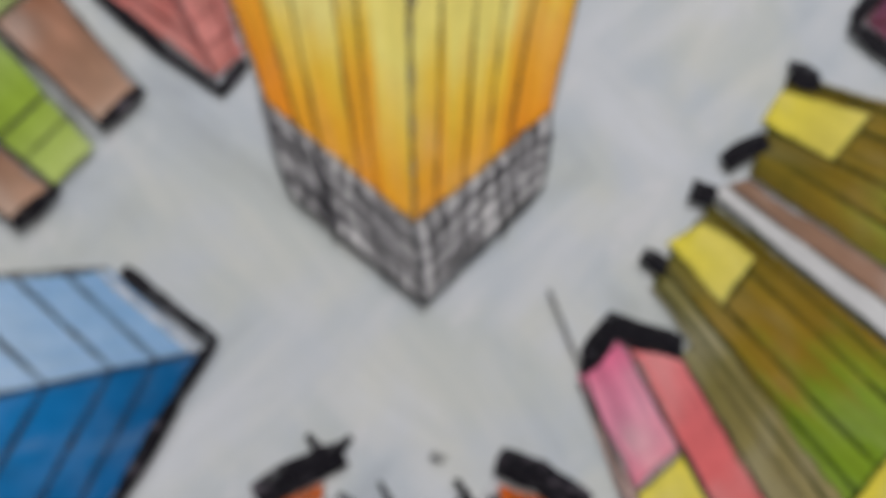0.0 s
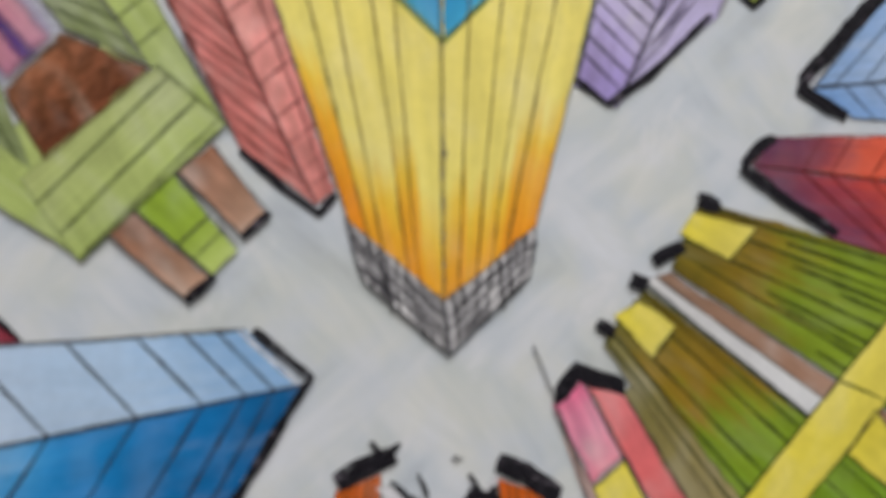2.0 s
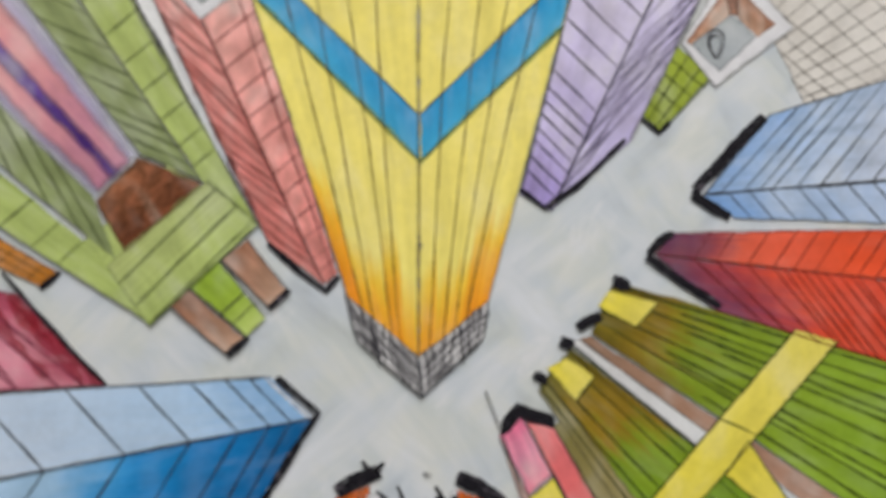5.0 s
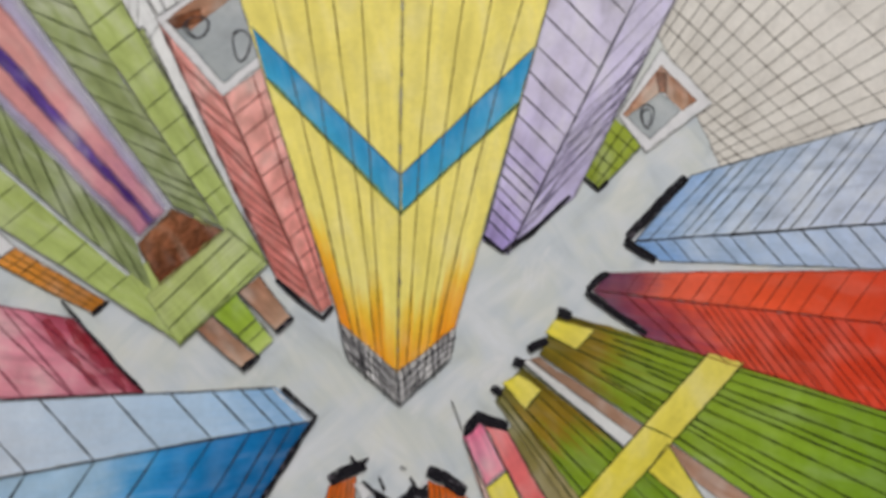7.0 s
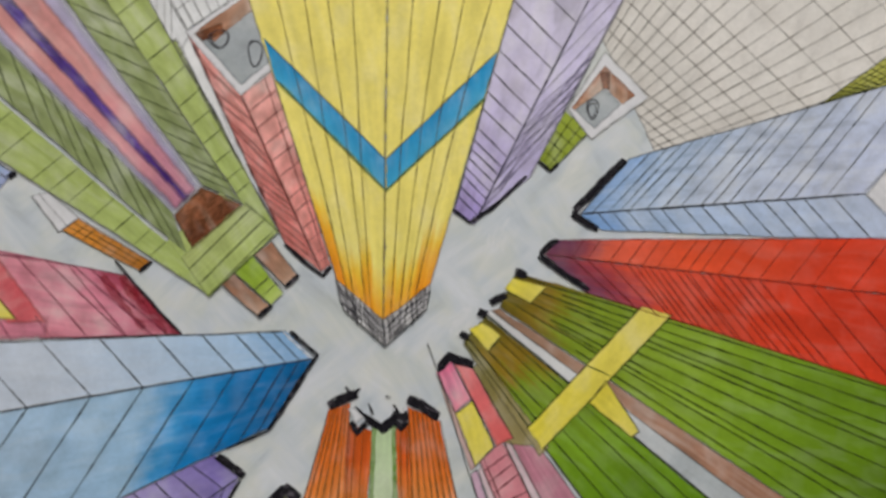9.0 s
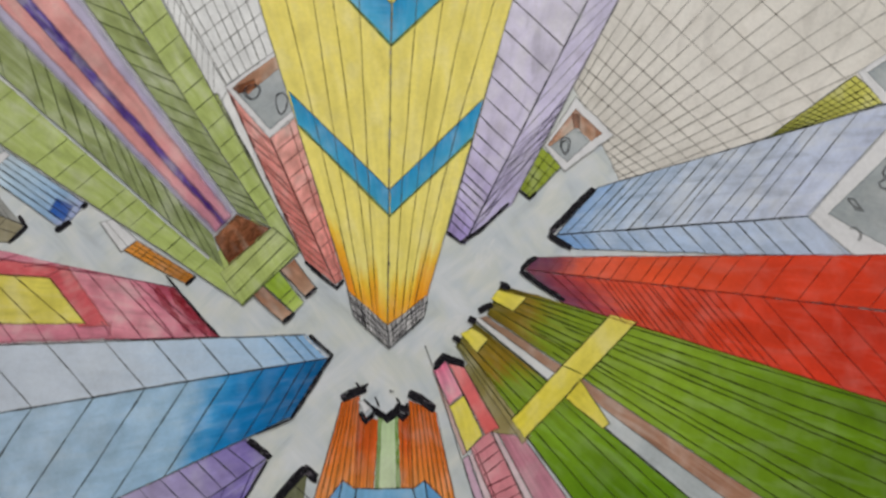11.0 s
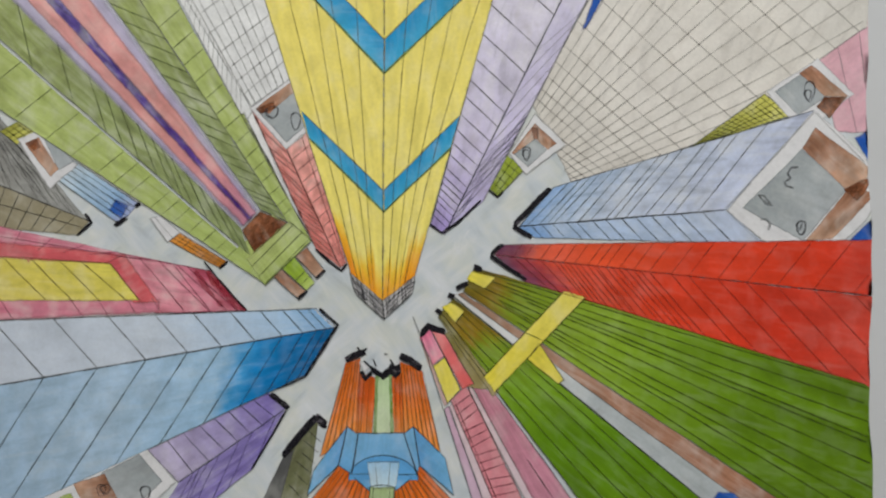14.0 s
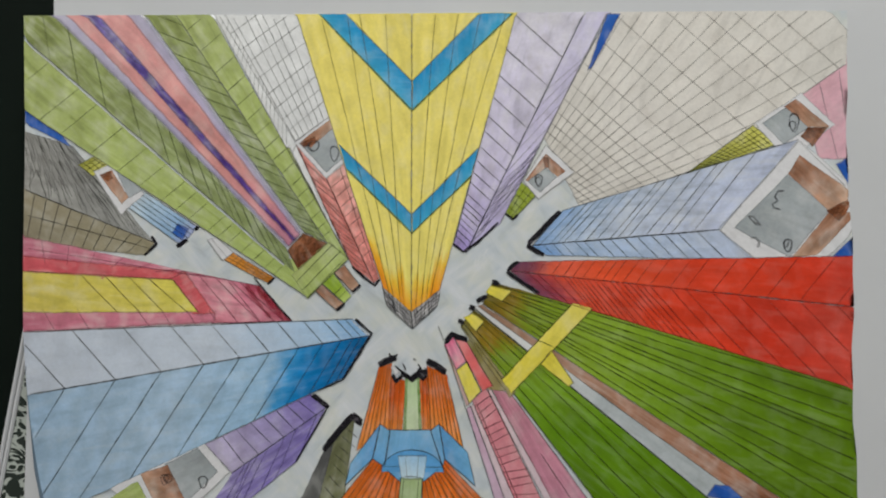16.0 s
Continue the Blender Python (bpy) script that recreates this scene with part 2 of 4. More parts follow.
RED = wash("red", [(0, (98, 56, 88)), (0.06, (136, 56, 70)), (0.11, (212, 92, 70)), (0.25, (218, 80, 46)), (0.5, (208, 62, 36)), (0.8, (200, 54, 30)), (1, (190, 58, 46))], 0.08, 0.06, 0.12, bloom=0.05, lanes=(1.2, 5), tone=0.12, wetness=0.1)
REDLOW = wash("red_side", [(0, (104, 62, 92)), (0.08, (148, 58, 70)), (0.17, (208, 74, 50)), (0.4, (204, 60, 34)), (0.7, (194, 50, 30)), (1, (192, 66, 54))], 0.1, 0.1, 0.14, bloom=0.05, lanes=(1.5, 6), tone=0.14, wetness=0.12)
GREEN = wash("grass_green", [(0, (98, 88, 24)), (0.05, (130, 106, 28)), (0.11, (120, 140, 36)), (0.25, (131, 159, 47)), (0.42, (110, 143, 31)), (0.62, (92, 125, 17)), (1, (80, 109, 10))], 0.08, 0.1, 0.14, bloom=0.06, wetness=0.1, lanes=(7, 2.2), tone=0.14)
GREENLOW = wash("grass_green_side", [(0, (98, 90, 24)), (0.06, (130, 106, 30)), (0.1, (140, 112, 30)), (0.16, (120, 142, 36)), (0.3, (116, 152, 36)), (0.5, (90, 129, 15)), (1, (86, 120, 11))], 0.1, 0.14, 0.16, bloom=0.06, lanes=(5, 1.6), tone=0.16, wetness=0.1)
UMBER = wash("red_brown", [(0, (146, 114, 94)), (0.3, (166, 126, 106)), (0.7, (158, 110, 86)), (0.78, (126, 78, 54)), (0.9, (150, 100, 76)), (1, (142, 94, 70))], 0.1, bloom=0.2, wetness=0.6)
GAPGREY = wash("pale_gap", [(0, (205, 204, 205)), (0.3, (198, 200, 203)), (0.4, (172, 178, 182)), (1, (170, 176, 180))], 0.05)
KHAKIGREY = wash("brown_olive", [(0, (118, 110, 56)), (1, (152, 138, 94))], 0.2, feather=0.6)
CROSS = wash("yellow_band", [(0, (220, 204, 70)), (1, (216, 202, 96))], 0.3, 0, 0.08)
PINK = wash("pink", [(0, (226, 112, 148)), (0.5, (222, 140, 166)), (1, (218, 124, 144))], 0.3, bloom=0.3, wetness=0.9, feather=0.6)
CORAL = wash("coral", [(0, (216, 112, 116)), (1, (214, 98, 96))], 0.3, feather=0.6)
MAUVE = wash("mauve", [(0, (182, 120, 138)), (0.5, (190, 128, 150)), (1, (196, 140, 168))], 0.2, 0.2, lanes=(6, 1.5), tone=0.1)
PALEMAUVE = wash("pale_mauve", [(0, (196, 160, 182)), (1, (205, 182, 205))], 0.2, 0.2)
ROSE = wash("rose", [(0, (205, 132, 142)), (1, (206, 128, 140))], 0.2)
ORANGE = wash("orange", [(0, (205, 92, 28)), (0.5, (216, 112, 44)), (1, (222, 140, 72))], 0.25, 0.3, 0.16, lanes=(14, 1.2), tone=0.16)
ORANGEDEEP = wash("deep_orange", [(0, (198, 84, 24)), (0.4, (206, 88, 32)), (1, (218, 130, 62))], 0.25, 0.3, 0.2, lanes=(6, 1.4), tone=0.2)
PALESTRIP = wash("pale_pink_strip", [(0, (206, 184, 190)), (1, (204, 186, 198))], 0.3, wetness=0.3)
BEIGEPINK = wash("beige_pink", [(0, (196, 168, 158)), (1, (192, 160, 158))], 0.3)
PALEGREEN = wash("pale_green", [(0, (182, 205, 160)), (1, (196, 208, 176))], 0.2)
PIPEGREEN = wash("pipe_green", [(0, (160, 180, 130)), (1, (170, 190, 140))], 0.2)
BLUEBAND = wash("blue_band", [(0, (120, 172, 212)), (1, (100, 158, 206))], 0.3, 0.2, 0.14)
BLUEDEEP = wash("blue_band_side", [(0, (92, 150, 202)), (1, (112, 170, 212))], 0.3, 0.2, 0.14)
DOMEBLUE = wash("dome_blue", [(0, (88, 150, 202))], mottle=0.2, bloom=0, edge=False)
PALEBLUE = wash("light_blue", [(0, (150, 190, 222)), (1, (190, 212, 230))], 0.3)
KHAKI = wash("khaki", [(0, (97, 99, 73)), (1, (114, 116, 85))], 0.3, lanes=(2, 8), tone=0.14)
DARKGREY = wash("dark_grey", [(0, (76, 76, 77)), (1, (104, 104, 103))], 0.3)
PURPLE = wash("purple", [(0, (114, 98, 172)), (0.3, (144, 132, 186)), (1, (172, 162, 193))], 0.2, 0.15, lanes=(1, 9), tone=0.1)
PURPLELOW = wash("purple_side", [(0, (120, 106, 176)), (1, (140, 128, 184))], 0.3, 0.2, bloom=0.2, lanes=(9, 1.5), tone=0.14)
BLUETOP = wash("pale_blue_top", [(0, (128, 170, 214)), (0.1, (164, 190, 219)), (0.4, (188, 197, 213)), (1, (178, 184, 198))], 0.12, 0.1, 0.08, bloom=0.05, wetness=0.16, lanes=(1, 9), tone=0.05)
BLUELOW = wash("deep_blue_to_pale", [(0, (4, 90, 148)), (0.1, (8, 111, 176)), (0.15, (24, 124, 190)), (0.19, (60, 142, 200)), (0.25, (146, 180, 212)), (0.5, (158, 182, 208)), (1, (140, 165, 192))], 0.08, 0.05, 0.12, bloom=0.1, lanes=(3, 16), tone=0.1, wetness=0.16)
PINKBLOCK = wash("pink_to_crimson", [(0, (138, 54, 74)), (0.12, (168, 76, 98)), (0.3, (204, 122, 144)), (0.6, (210, 140, 156)), (1, (206, 124, 142))], 0.3, 0.15, bloom=0.2, lanes=(3, 6), tone=0.1, wetness=0.7)
PINKBAND = wash("pink_band", [(0, (202, 124, 143)), (1, (186, 108, 128))], 0.2, feather=1.4, bloom=0.2, wetness=0.7)
CRIMSON = wash("crimson", [(0, (200, 90, 96)), (1, (192, 84, 94))], 0.3, feather=0.9, bloom=0.2)
SAFFRON = wash("saffron", [(0, (210, 198, 92)), (1, (196, 178, 88))], 0.3, feather=0.9, bloom=0.15)
TAUPE = wash("taupe", [(0, (144, 136, 112)), (1, (138, 130, 110))], 0.3)
GREYHATCH = wash("hatched_grey", [(0, (138, 138, 136)), (1, (146, 144, 140))], 0.3)
COBALT = wash("cobalt", [(0, (28, 74, 158)), (1, (40, 92, 174))], 0.4, feather=0.9)
GRASSLIGHT = wash("light_green", [(0, (167, 183, 107)), (1, (164, 174, 112))], 0.3, bloom=0.2, lanes=(1, 18), tone=0.09)
GRASSDARK = wash("dull_green", [(0, (134, 146, 100)), (0.4, (138, 149, 100)), (1, (142, 152, 92))], 0.3, 0.2, bloom=0.25, lanes=(1, 22), tone=0.14, wetness=0.55)
LAVGREY = wash("lavender_grey", [(0, (166, 156, 188)), (1, (178, 172, 194))], 0.2, 0.2, feather=2.6)
SALMON = wash("salmon", [(0, (192, 128, 154)), (0.12, (202, 138, 146)), (0.3, (206, 142, 140)), (1, (212, 152, 152))], 0.2, 0.1, bloom=0.14, lanes=(3, 8), tone=0.08, feather=1.3)
VIOLET = wash("violet", [(0, (84, 48, 132)), (0.5, (88, 66, 150)), (1, (112, 98, 172))], 0.3, 0.3, 0.4, bloom=0.35, wetness=0.8, lanes=(2, 16), tone=0.3, feather=1.1)
BROWN = wash("chestnut", [(0, (106, 59, 38)), (1, (138, 86, 61))], 0.5, 0.5, 0.34, bloom=0.2, wetness=0.35, lanes=(3.0, 3.6), tone=0.5)
BROWNPALE = wash("pale_chestnut", [(0, (158, 110, 88)), (1, (186, 148, 128))], 0.5, 0.5, 0.26, bloom=0.25, wetness=0.8, lanes=(1.6, 2.2), tone=0.2)
POOL = wash("roof_grey", [(0, (150, 156, 160)), (1, (165, 170, 175))], 0.4)
PINKWALL = wash("dusty_pink", [(0, (218, 136, 132)), (0.5, (216, 143, 139)), (1, (218, 158, 154))], 0.3, lanes=(2, 13), tone=0.2, wetness=0.9, bloom=0.2)
LEGGREEN = wash("leg_green", [(0, (140, 168, 52)), (0.5, (146, 172, 60)), (1, (180, 198, 108))], 0.3, bloom=0.2)
PINKDARK = wash("dusty_pink_side", [(0, (204, 120, 117)), (0.6, (201, 125, 122)), (1, (210, 142, 139))], 0.3, 0.3, 0.25, lanes=(1.6, 16), tone=0.26, wetness=0.7)
GRIDWHITE = wash("grey_white", [(0, (214, 214, 216)), (1, (220, 220, 221))], 0.2, wetness=0.15)
AMBER = wash("amber", [(0, (190, 120, 44)), (1, (206, 134, 52))], 0.4, 0.3, 0.25)
BLUESMALL = wash("small_blue", [(0, (150, 160, 202)), (0.2, (140, 172, 208)), (0.7, (170, 194, 216)), (1, (188, 202, 215))], 0.2, 0.3, bloom=0.2)
PALEPINK = wash("pale_pink", [(0, (206, 160, 172)), (1, (208, 164, 178))], 0.3, 0.2)
HATCHBASE = wash("plinth_grey", [(0, (188, 186, 188)), (1, (202, 200, 202))], 0.3, 0.2, 0.3, bloom=0.4)

# ---- the sheet and what is painted on it (millimetres on the sheet) ----
STEP = 0.00005


def bed(x, y):
    """Height of the buckled sheet in metres, at x and y in millimetres."""
    rise = 0.35 * math.sin(x / 21 + 0.6) * math.cos(y / 26 + 0.3) + 0.22 * math.sin((x + 1.6 * y) / 33)
    edge = max(0.0, abs(x - 5) - 120) / 30
    return 0.0006 * rise + 0.0003 * edge * math.sin(y / 17)


def left_edge(y):
    return -146.0 if y > 5 else -146.0 + 0.0017 * (5 - y) ** 2 * (1 if y > -70 else 0) + (0 if y > -70 else 9.5)


def right_edge(y):
    return 156.3 - 0.012 * y + 0.5 * math.sin(y / 13) + 0.25 * math.sin(y / 4.1)


def inside(x, y):
    return left_edge(y) <= x <= right_edge(y) and -97 <= y <= 115.2 - 0.013 * x


def kept(x, y):
    y = min(max(y, -97.0), 115.2 - 0.013 * x)
    return min(max(x, left_edge(y)), right_edge(y)), y


def lift(x, y, layer):
    return Vector((x / 1000, y / 1000, bed(x, y) + STEP * layer))


def between(quad, u, v):
    (ax, ay), (bx, by), (cx, cy), (dx, dy) = quad
    return ((1 - v) * ((1 - u) * ax + u * bx) + v * ((1 - u) * dx + u * cx), (1 - v) * ((1 - u) * ay + u * by) + v * ((1 - u) * dy + u * cy))


def reach(quad, k):
    """The same face carried on k times as far from its foot."""
    a, b, c, d = quad
    return (a, b, tuple(b[i] + k * (c[i] - b[i]) for i in (0, 1)), tuple(a[i] + k * (d[i] - a[i]) for i in (0, 1)))


def part(name, bm, material, parent, label=""):
    mesh = bpy.data.meshes.new(name)
    bm.to_mesh(mesh)
    bm.free()
    if material:
        mesh.materials.append(material)
    ob = new(name, mesh)
    ob.parent = parent
    return tagged(ob, label)


def flat(quad, layer, wobble=0.3, step=4.0):
    """A painted four-sided patch that follows the sheet, with a hand's unevenness at its edges."""
    bm = bmesh.new()
    uv, near, far = (bm.loops.layers.uv.new(name) for name in ("UVMap", "near_rim", "far_rim"))
    a, b, c, d = quad
    nu = max(2, min(60, int(max(math.dist(a, b), math.dist(d, c)) / step) + 1))
    nv = max(2, min(90, int(max(math.dist(a, d), math.dist(b, c)) / step) + 1))
    seed = Vector((a[0], c[1], d[0]))
    rows, spots = [], {}
    for j in range(nv + 1):
        row = []
        for i in range(nu + 1):
            x, y = between(quad, i / nu, j / nv)
            off = noise.noise_vector(Vector((x, y, 0)) * 0.14 + seed) * wobble
            x, y = kept(x + off.x, y + off.y)
            vert = bm.verts.new(lift(x, y, layer))
            spots[vert] = (i / nu, j / nv)
            row.append(vert)
        rows.append(row)
    for j in range(nv):
        for i in range(nu):
            four = (rows[j][i], rows[j][i + 1], rows[j + 1][i + 1], rows[j + 1][i])
            face = bm.faces.new(four)
            face.smooth = True
            for loop in face.loops:
                u, v = loop[uv].uv = spots[loop.vert]
                wide = math.dist(a, b) * (1 - v) + math.dist(d, c) * v
                tall = math.dist(a, d) * (1 - u) + math.dist(b, c) * u
                loop[near].uv, loop[far].uv = (u * wide, v * tall), ((1 - u) * wide, (1 - v) * tall)
    thin = [f for f in bm.faces if f.calc_area() < 2e-9]
    bmesh.ops.delete(bm, geom=thin, context="FACES")
    bmesh.ops.recalc_face_normals(bm, faces=bm.faces)
    if bm.faces and sum(f.normal.z for f in bm.faces) < 0:
        bmesh.ops.reverse_faces(bm, faces=bm.faces)
    return bm


def pen(bm, line, width, layer, wobble=0.18):
    """One hand-drawn stroke through the points of a line."""
    pts = []
    for (ax, ay), (bx, by) in zip(line, line[1:]):
        n = max(1, int(math.dist((ax, ay), (bx, by)) / (2.0 if width < 0.8 else 1.0)))
        pts += [(ax + (bx - ax) * k / n, ay + (by - ay) * k / n) for k in range(n)]
    pts.append(line[-1])
    seed = random.random() * 90
    pair, last = None, len(pts) - 1
    for k, (x, y) in enumerate(pts):
        off = noise.noise_vector(Vector((x * 0.09, y * 0.09, seed))) * wobble
        rough = noise.noise_vector(Vector((x * 0.8, y * 0.8, seed + 7))) * wobble * 0.4
        x, y = x + off.x + rough.x, y + off.y + rough.y
        p, q = pts[max(k - 1, 0)], pts[min(k + 1, last)]
        away = Vector((p[1] - q[1], q[0] - p[0]))
        if not inside(x, y) or away.length < 1e-6:
            pair = None
            continue
        half = away.normalized() * width * 0.5 * (0.85 + (0.5 + 0.5 * (wobble > 0.5)) * noise.noise(Vector((x * 0.45, y * 0.45, seed)))) * (0.7 if k in (0, last) else 1)
        here = (bm.verts.new(lift(x - half.x, y - half.y, layer)), bm.verts.new(lift(x + half.x, y + half.y, layer)))
        if pair:
            face = bm.faces.new((pair[0], here[0], here[1], pair[1]))
            face.normal_update()
            if face.normal.z < 0:
                face.normal_flip()
        pair = here


def ruled(quad, ribs=(), rungs=(), edges=""):
    """Lines on a face: ribs run up it at the given u (or from one u to another), rungs cross it from (0, v) to (1, v + shift), edges a b c d are its sides."""
    lean = [u if isinstance(u, tuple) else (u, u) for u in ribs]
    lines = [[between(quad, u0 + (u1 - u0) * k / 6, k / 6) for k in range(7)] for u0, u1 in lean]
    lines += [[between(quad, 0, v), between(quad, 1, v + s)] for v, s in rungs]
    a, b, c, d = quad
    sides = {"a": (a, b), "b": (b, c), "c": (c, d), "d": (d, a)}
    return lines + [list(sides[e]) for e in edges]


def spaced(n, power=1.0, start=0.0, end=1.0):
    return [start + (end - start) * (i / n) ** power for i in range(1, n)]


def building_of(ob):
    """Walls, lines and roofs all hang directly under their drawn building."""
    return ob if ob.parent == drawing else building_of(ob.parent)


def ink(parent, name, lines, width=0.42, material=None, layer=1.0, label="", wobble=0.18):
    """Strokes, each one a piece of its own; fine hatching stays together."""
    owner, fine = building_of(parent), name.endswith(("hatching", "grid", "scribble"))
    sets = [lines] if fine else [[line] for line in lines]
    for one in sets:
        bm = bmesh.new()
        for line in one:
            if material is BLACK and width > 1.3:
                for side in (-0.25, 0.0, 0.25):
                    away = Vector((line[0][1] - line[-1][1], line[-1][0] - line[0][0])).normalized() * width * side
                    pen(bm, [(x + away.x, y + away.y) for x, y in line], width * 0.6, layer + 0.3 * side, 0.4)
            else:
                pen(bm, line, width, layer, wobble)
        if bm.faces:
            made = part(name, bm, material or PENCIL, owner, label)
            if fine and len(one) > 3:
                tagged(made, kind="stuff")
        else:
            bm.free()


def loop_line(x, y, r, squash=0.6, turn=0.6, n=22, gap=1.3):
    """A scribbled ring, as for a bush or a tank on a roof."""
    out = []
    for k in range(n + 1):
        a = turn + math.tau * gap * k / n
        out.append((x + 0.8 * r * math.cos(a) + 0.16 * r * math.cos(a * 1.7), y + r * squash * math.sin(a)))
    return out


drawing = tagged(new("watercolour_drawing"), "watercolour and pencil drawing of a skyscraper city seen from above", "drawing")


def sheet_mesh():
    bm = bmesh.new()
    nx, ny, thick = 76, 54, 0.00025
    top, low = [], []
    for j in range(ny + 1):
        row, under = [], []
        for i in range(nx + 1):
            x, y = -146.0 + 304.0 * i / nx, -97.0 + 214.5 * j / ny
            y = min(y, 115.2 - 0.013 * x) if j == ny else min(y, 114.0 - 0.013 * x)
            x0, x1 = left_edge(y), right_edge(y)
            x = x0 + (x1 - x0) * i / nx
            spot = lift(x, y, 0)
            row.append(bm.verts.new(spot))
            under.append(bm.verts.new(spot - Vector((0, 0, thick))))
        top.append(row)
        low.append(under)
    for j in range(ny):
        for i in range(nx):
            bm.faces.new((top[j][i], top[j][i + 1], top[j + 1][i + 1], top[j + 1][i])).smooth = True
            bm.faces.new((low[j][i], low[j + 1][i], low[j + 1][i + 1], low[j][i + 1])).smooth = True
    for j in range(ny):
        bm.faces.new((top[j][0], top[j + 1][0], low[j + 1][0], low[j][0]))
        bm.faces.new((top[j][nx], low[j][nx], low[j + 1][nx], top[j + 1][nx]))
    for i in range(nx):
        bm.faces.new((top[0][i], low[0][i], low[0][i + 1], top[0][i + 1]))
        bm.faces.new((top[ny][i], top[ny][i + 1], low[ny][i + 1], low[ny][i]))
    return bm


part("sheet", sheet_mesh(), PAPER, drawing, "white drawing paper, slightly buckled by the paint")
street = part("painted_street", flat(((-150, -100), (162, -100), (162, 113.5), (-150, 115.0)), 1, 0.0), STREET, drawing, "pale grey street wash with brush marks")


def drawn(name, label, quad, material, layer):
    return part(name, flat(quad, layer), material, drawing, label)


def more(parent, name, quad, material, layer, label=""):
    return part(name, flat(quad, layer), material, building_of(parent), label)


# -- beige gridded block --
q = ((47.6, 69.8), (61.1, 42.7), (176.1, 83.1), (101.7, 167.5))
b = drawn("drawn_beige_block", "beige block ruled with a pencil grid", q, BEIGE, 2)
ink(b, "pencil_grid", ruled(q, [(1 - (k / 15) ** 1.2, 1 - k / 15) for k in range(1, 15)], [(v, 0.11) for v in (0.019, 0.05, 0.09, 0.138, 0.191, 0.27, 0.362, 0.458, 0.576, 0.655, 0.721, 0.807)], "bd")
    + [[between(q, u, 0), between(q, 1, v)] for u, v in ((0.25, 0.098), (0.45, 0.072), (0.63, 0.047), (0.8, 0.025))], 0.46, GRIDBROWN, 2.8)
# -- pale pink block and roof behind the light blue tower --
q = ((139.1, 83.2), (145.3, 60.5), (161.7, 59.6), (161.5, 98.6))
b = drawn("drawn_pink_block", "pale pink block by the sheet edge", q, PALEPINK, 2.9)
ink(b, "pencil_line", ruled(q, (), [(0.3, 0.1), (0.6, 0.1)], "d"), 0.4, FAINT, 3.4)
q = ((98.6, 55.6), (103.2, 56.7), (130.7, 65.6), (122.4, 72.6))
b = drawn("drawn_lime_block", "yellow-green block with a fine window grid", q, LIME, 3)
ink(b, "window_grid", ruled(q, spaced(5), [(v, 0) for v in spaced(16, 1.0)], "abcd"), 0.4, GREENINK, 3.5)
r = more(b, "roof", ((122.7, 73.3), (139.3, 84.0), (151.1, 72.5), (134.7, 59.6)), WHITE, 3.6, "white roof edge")
more(r, "roof_floor", ((125.5, 73.3), (134.6, 79.4), (142.5, 71.8), (132.8, 65.5)), POOL, 4.1, "grey roof")
more(r, "parapet", ((133.1, 79.2), (137.5, 82.1), (149.3, 71.8), (141.6, 71.8)), BROWNPALE, 4.2, "brown parapet")
more(r, "parapet", ((141.6, 71.8), (148.9, 71.8), (143.1, 64.8), (138.9, 68.5)), BROWN, 4.2, "dark brown parapet")
ink(r, "roof_scribble", [loop_line(*(136.8, 73.3), 2.2, 1.5, 0.4), loop_line(*(136.3, 72.2), 1.4, 1.2, 1.4)], 0.45, SCRIBBLE, 4.7)
b = drawn("drawn_blue_patch", "cobalt blue marker patch", ((150.8, 58.5), (159.0, 62.9), (159.1, 48.5), (154.9, 52.2)), COBALT, 3.2)
b = drawn("drawn_blue_patch", "cobalt blue marker patch", ((148.8, 25.3), (159.2, 35.3), (159.3, 24.6), (151.0, 24.5)), COBALT, 6.4)
b = drawn("drawn_blue_patch", "cobalt blue marker patch", ((63.5, 93.0), (65.5, 94.2), (76.1, 113.7), (70.5, 113.8)), COBALT, 4.6)
b = drawn("drawn_blue_patch", "cobalt blue marker patch", ((104.6, -59.7), (107.7, -55.2), (112.9, -55.5), (120.3, -62.9)), COBALT, 9.2)
# -- small green block with roof --
q = ((33.8, 42.1), (36.8, 39.3), (45.7, 48.6), (39.4, 53.5))
b = drawn("drawn_green_block", "small olive green block with white roof edge", q, OLIVE, 4)
ink(b, "window_grid", ruled(q, (0.35, 0.7), [(v, 0) for v in spaced(5)], "abd"), 0.42, GREENINK, 4.5)
ink(b, "black_foot", [[(33.7, 41.8), (36.7, 39.5), (38.5, 41.1)]], 1.0, BLACK, 4.6)
r = more(b, "roof", ((40.2, 53.3), (48.7, 66.5), (59.0, 56.5), (45.9, 46.7)), WHITE, 4.7, "white roof edge")
more(r, "roof_floor", ((41.9, 53.3), (48.7, 58.4), (52.7, 54.8), (46.4, 49.0)), POOL, 5.6, "grey roof")
more(r, "parapet", ((41.2, 53.7), (48.7, 63.4), (49.1, 58.4), (42.1, 53.2)), BROWNPALE, 5.25, "brown parapet")
more(r, "parapet", ((48.7, 63.4), (55.8, 56.8), (52.8, 54.7), (48.7, 58.4)), BROWNPALE, 5.3, "brown parapet")
more(r, "parapet", ((47.6, 62.2), (49.9, 62.0), (49.8, 57.9), (48.1, 57.9)), BROWN, 5.4, "dark brown corner")
ink(r, "roof_scribble", [loop_line(46.1, 53.4, 1.7, 1.3, 0.5), loop_line(46.0, 53.2, 1.2, 1.3, 1.5)], 0.4, SCRIBBLE, 6.0)
ink(r, "roof_edge", [[(40.2, 53.3), (48.7, 66.5), (59.0, 56.5), (45.9, 46.7), (40.2, 53.3)]], 0.3, FAINT, 6.0)
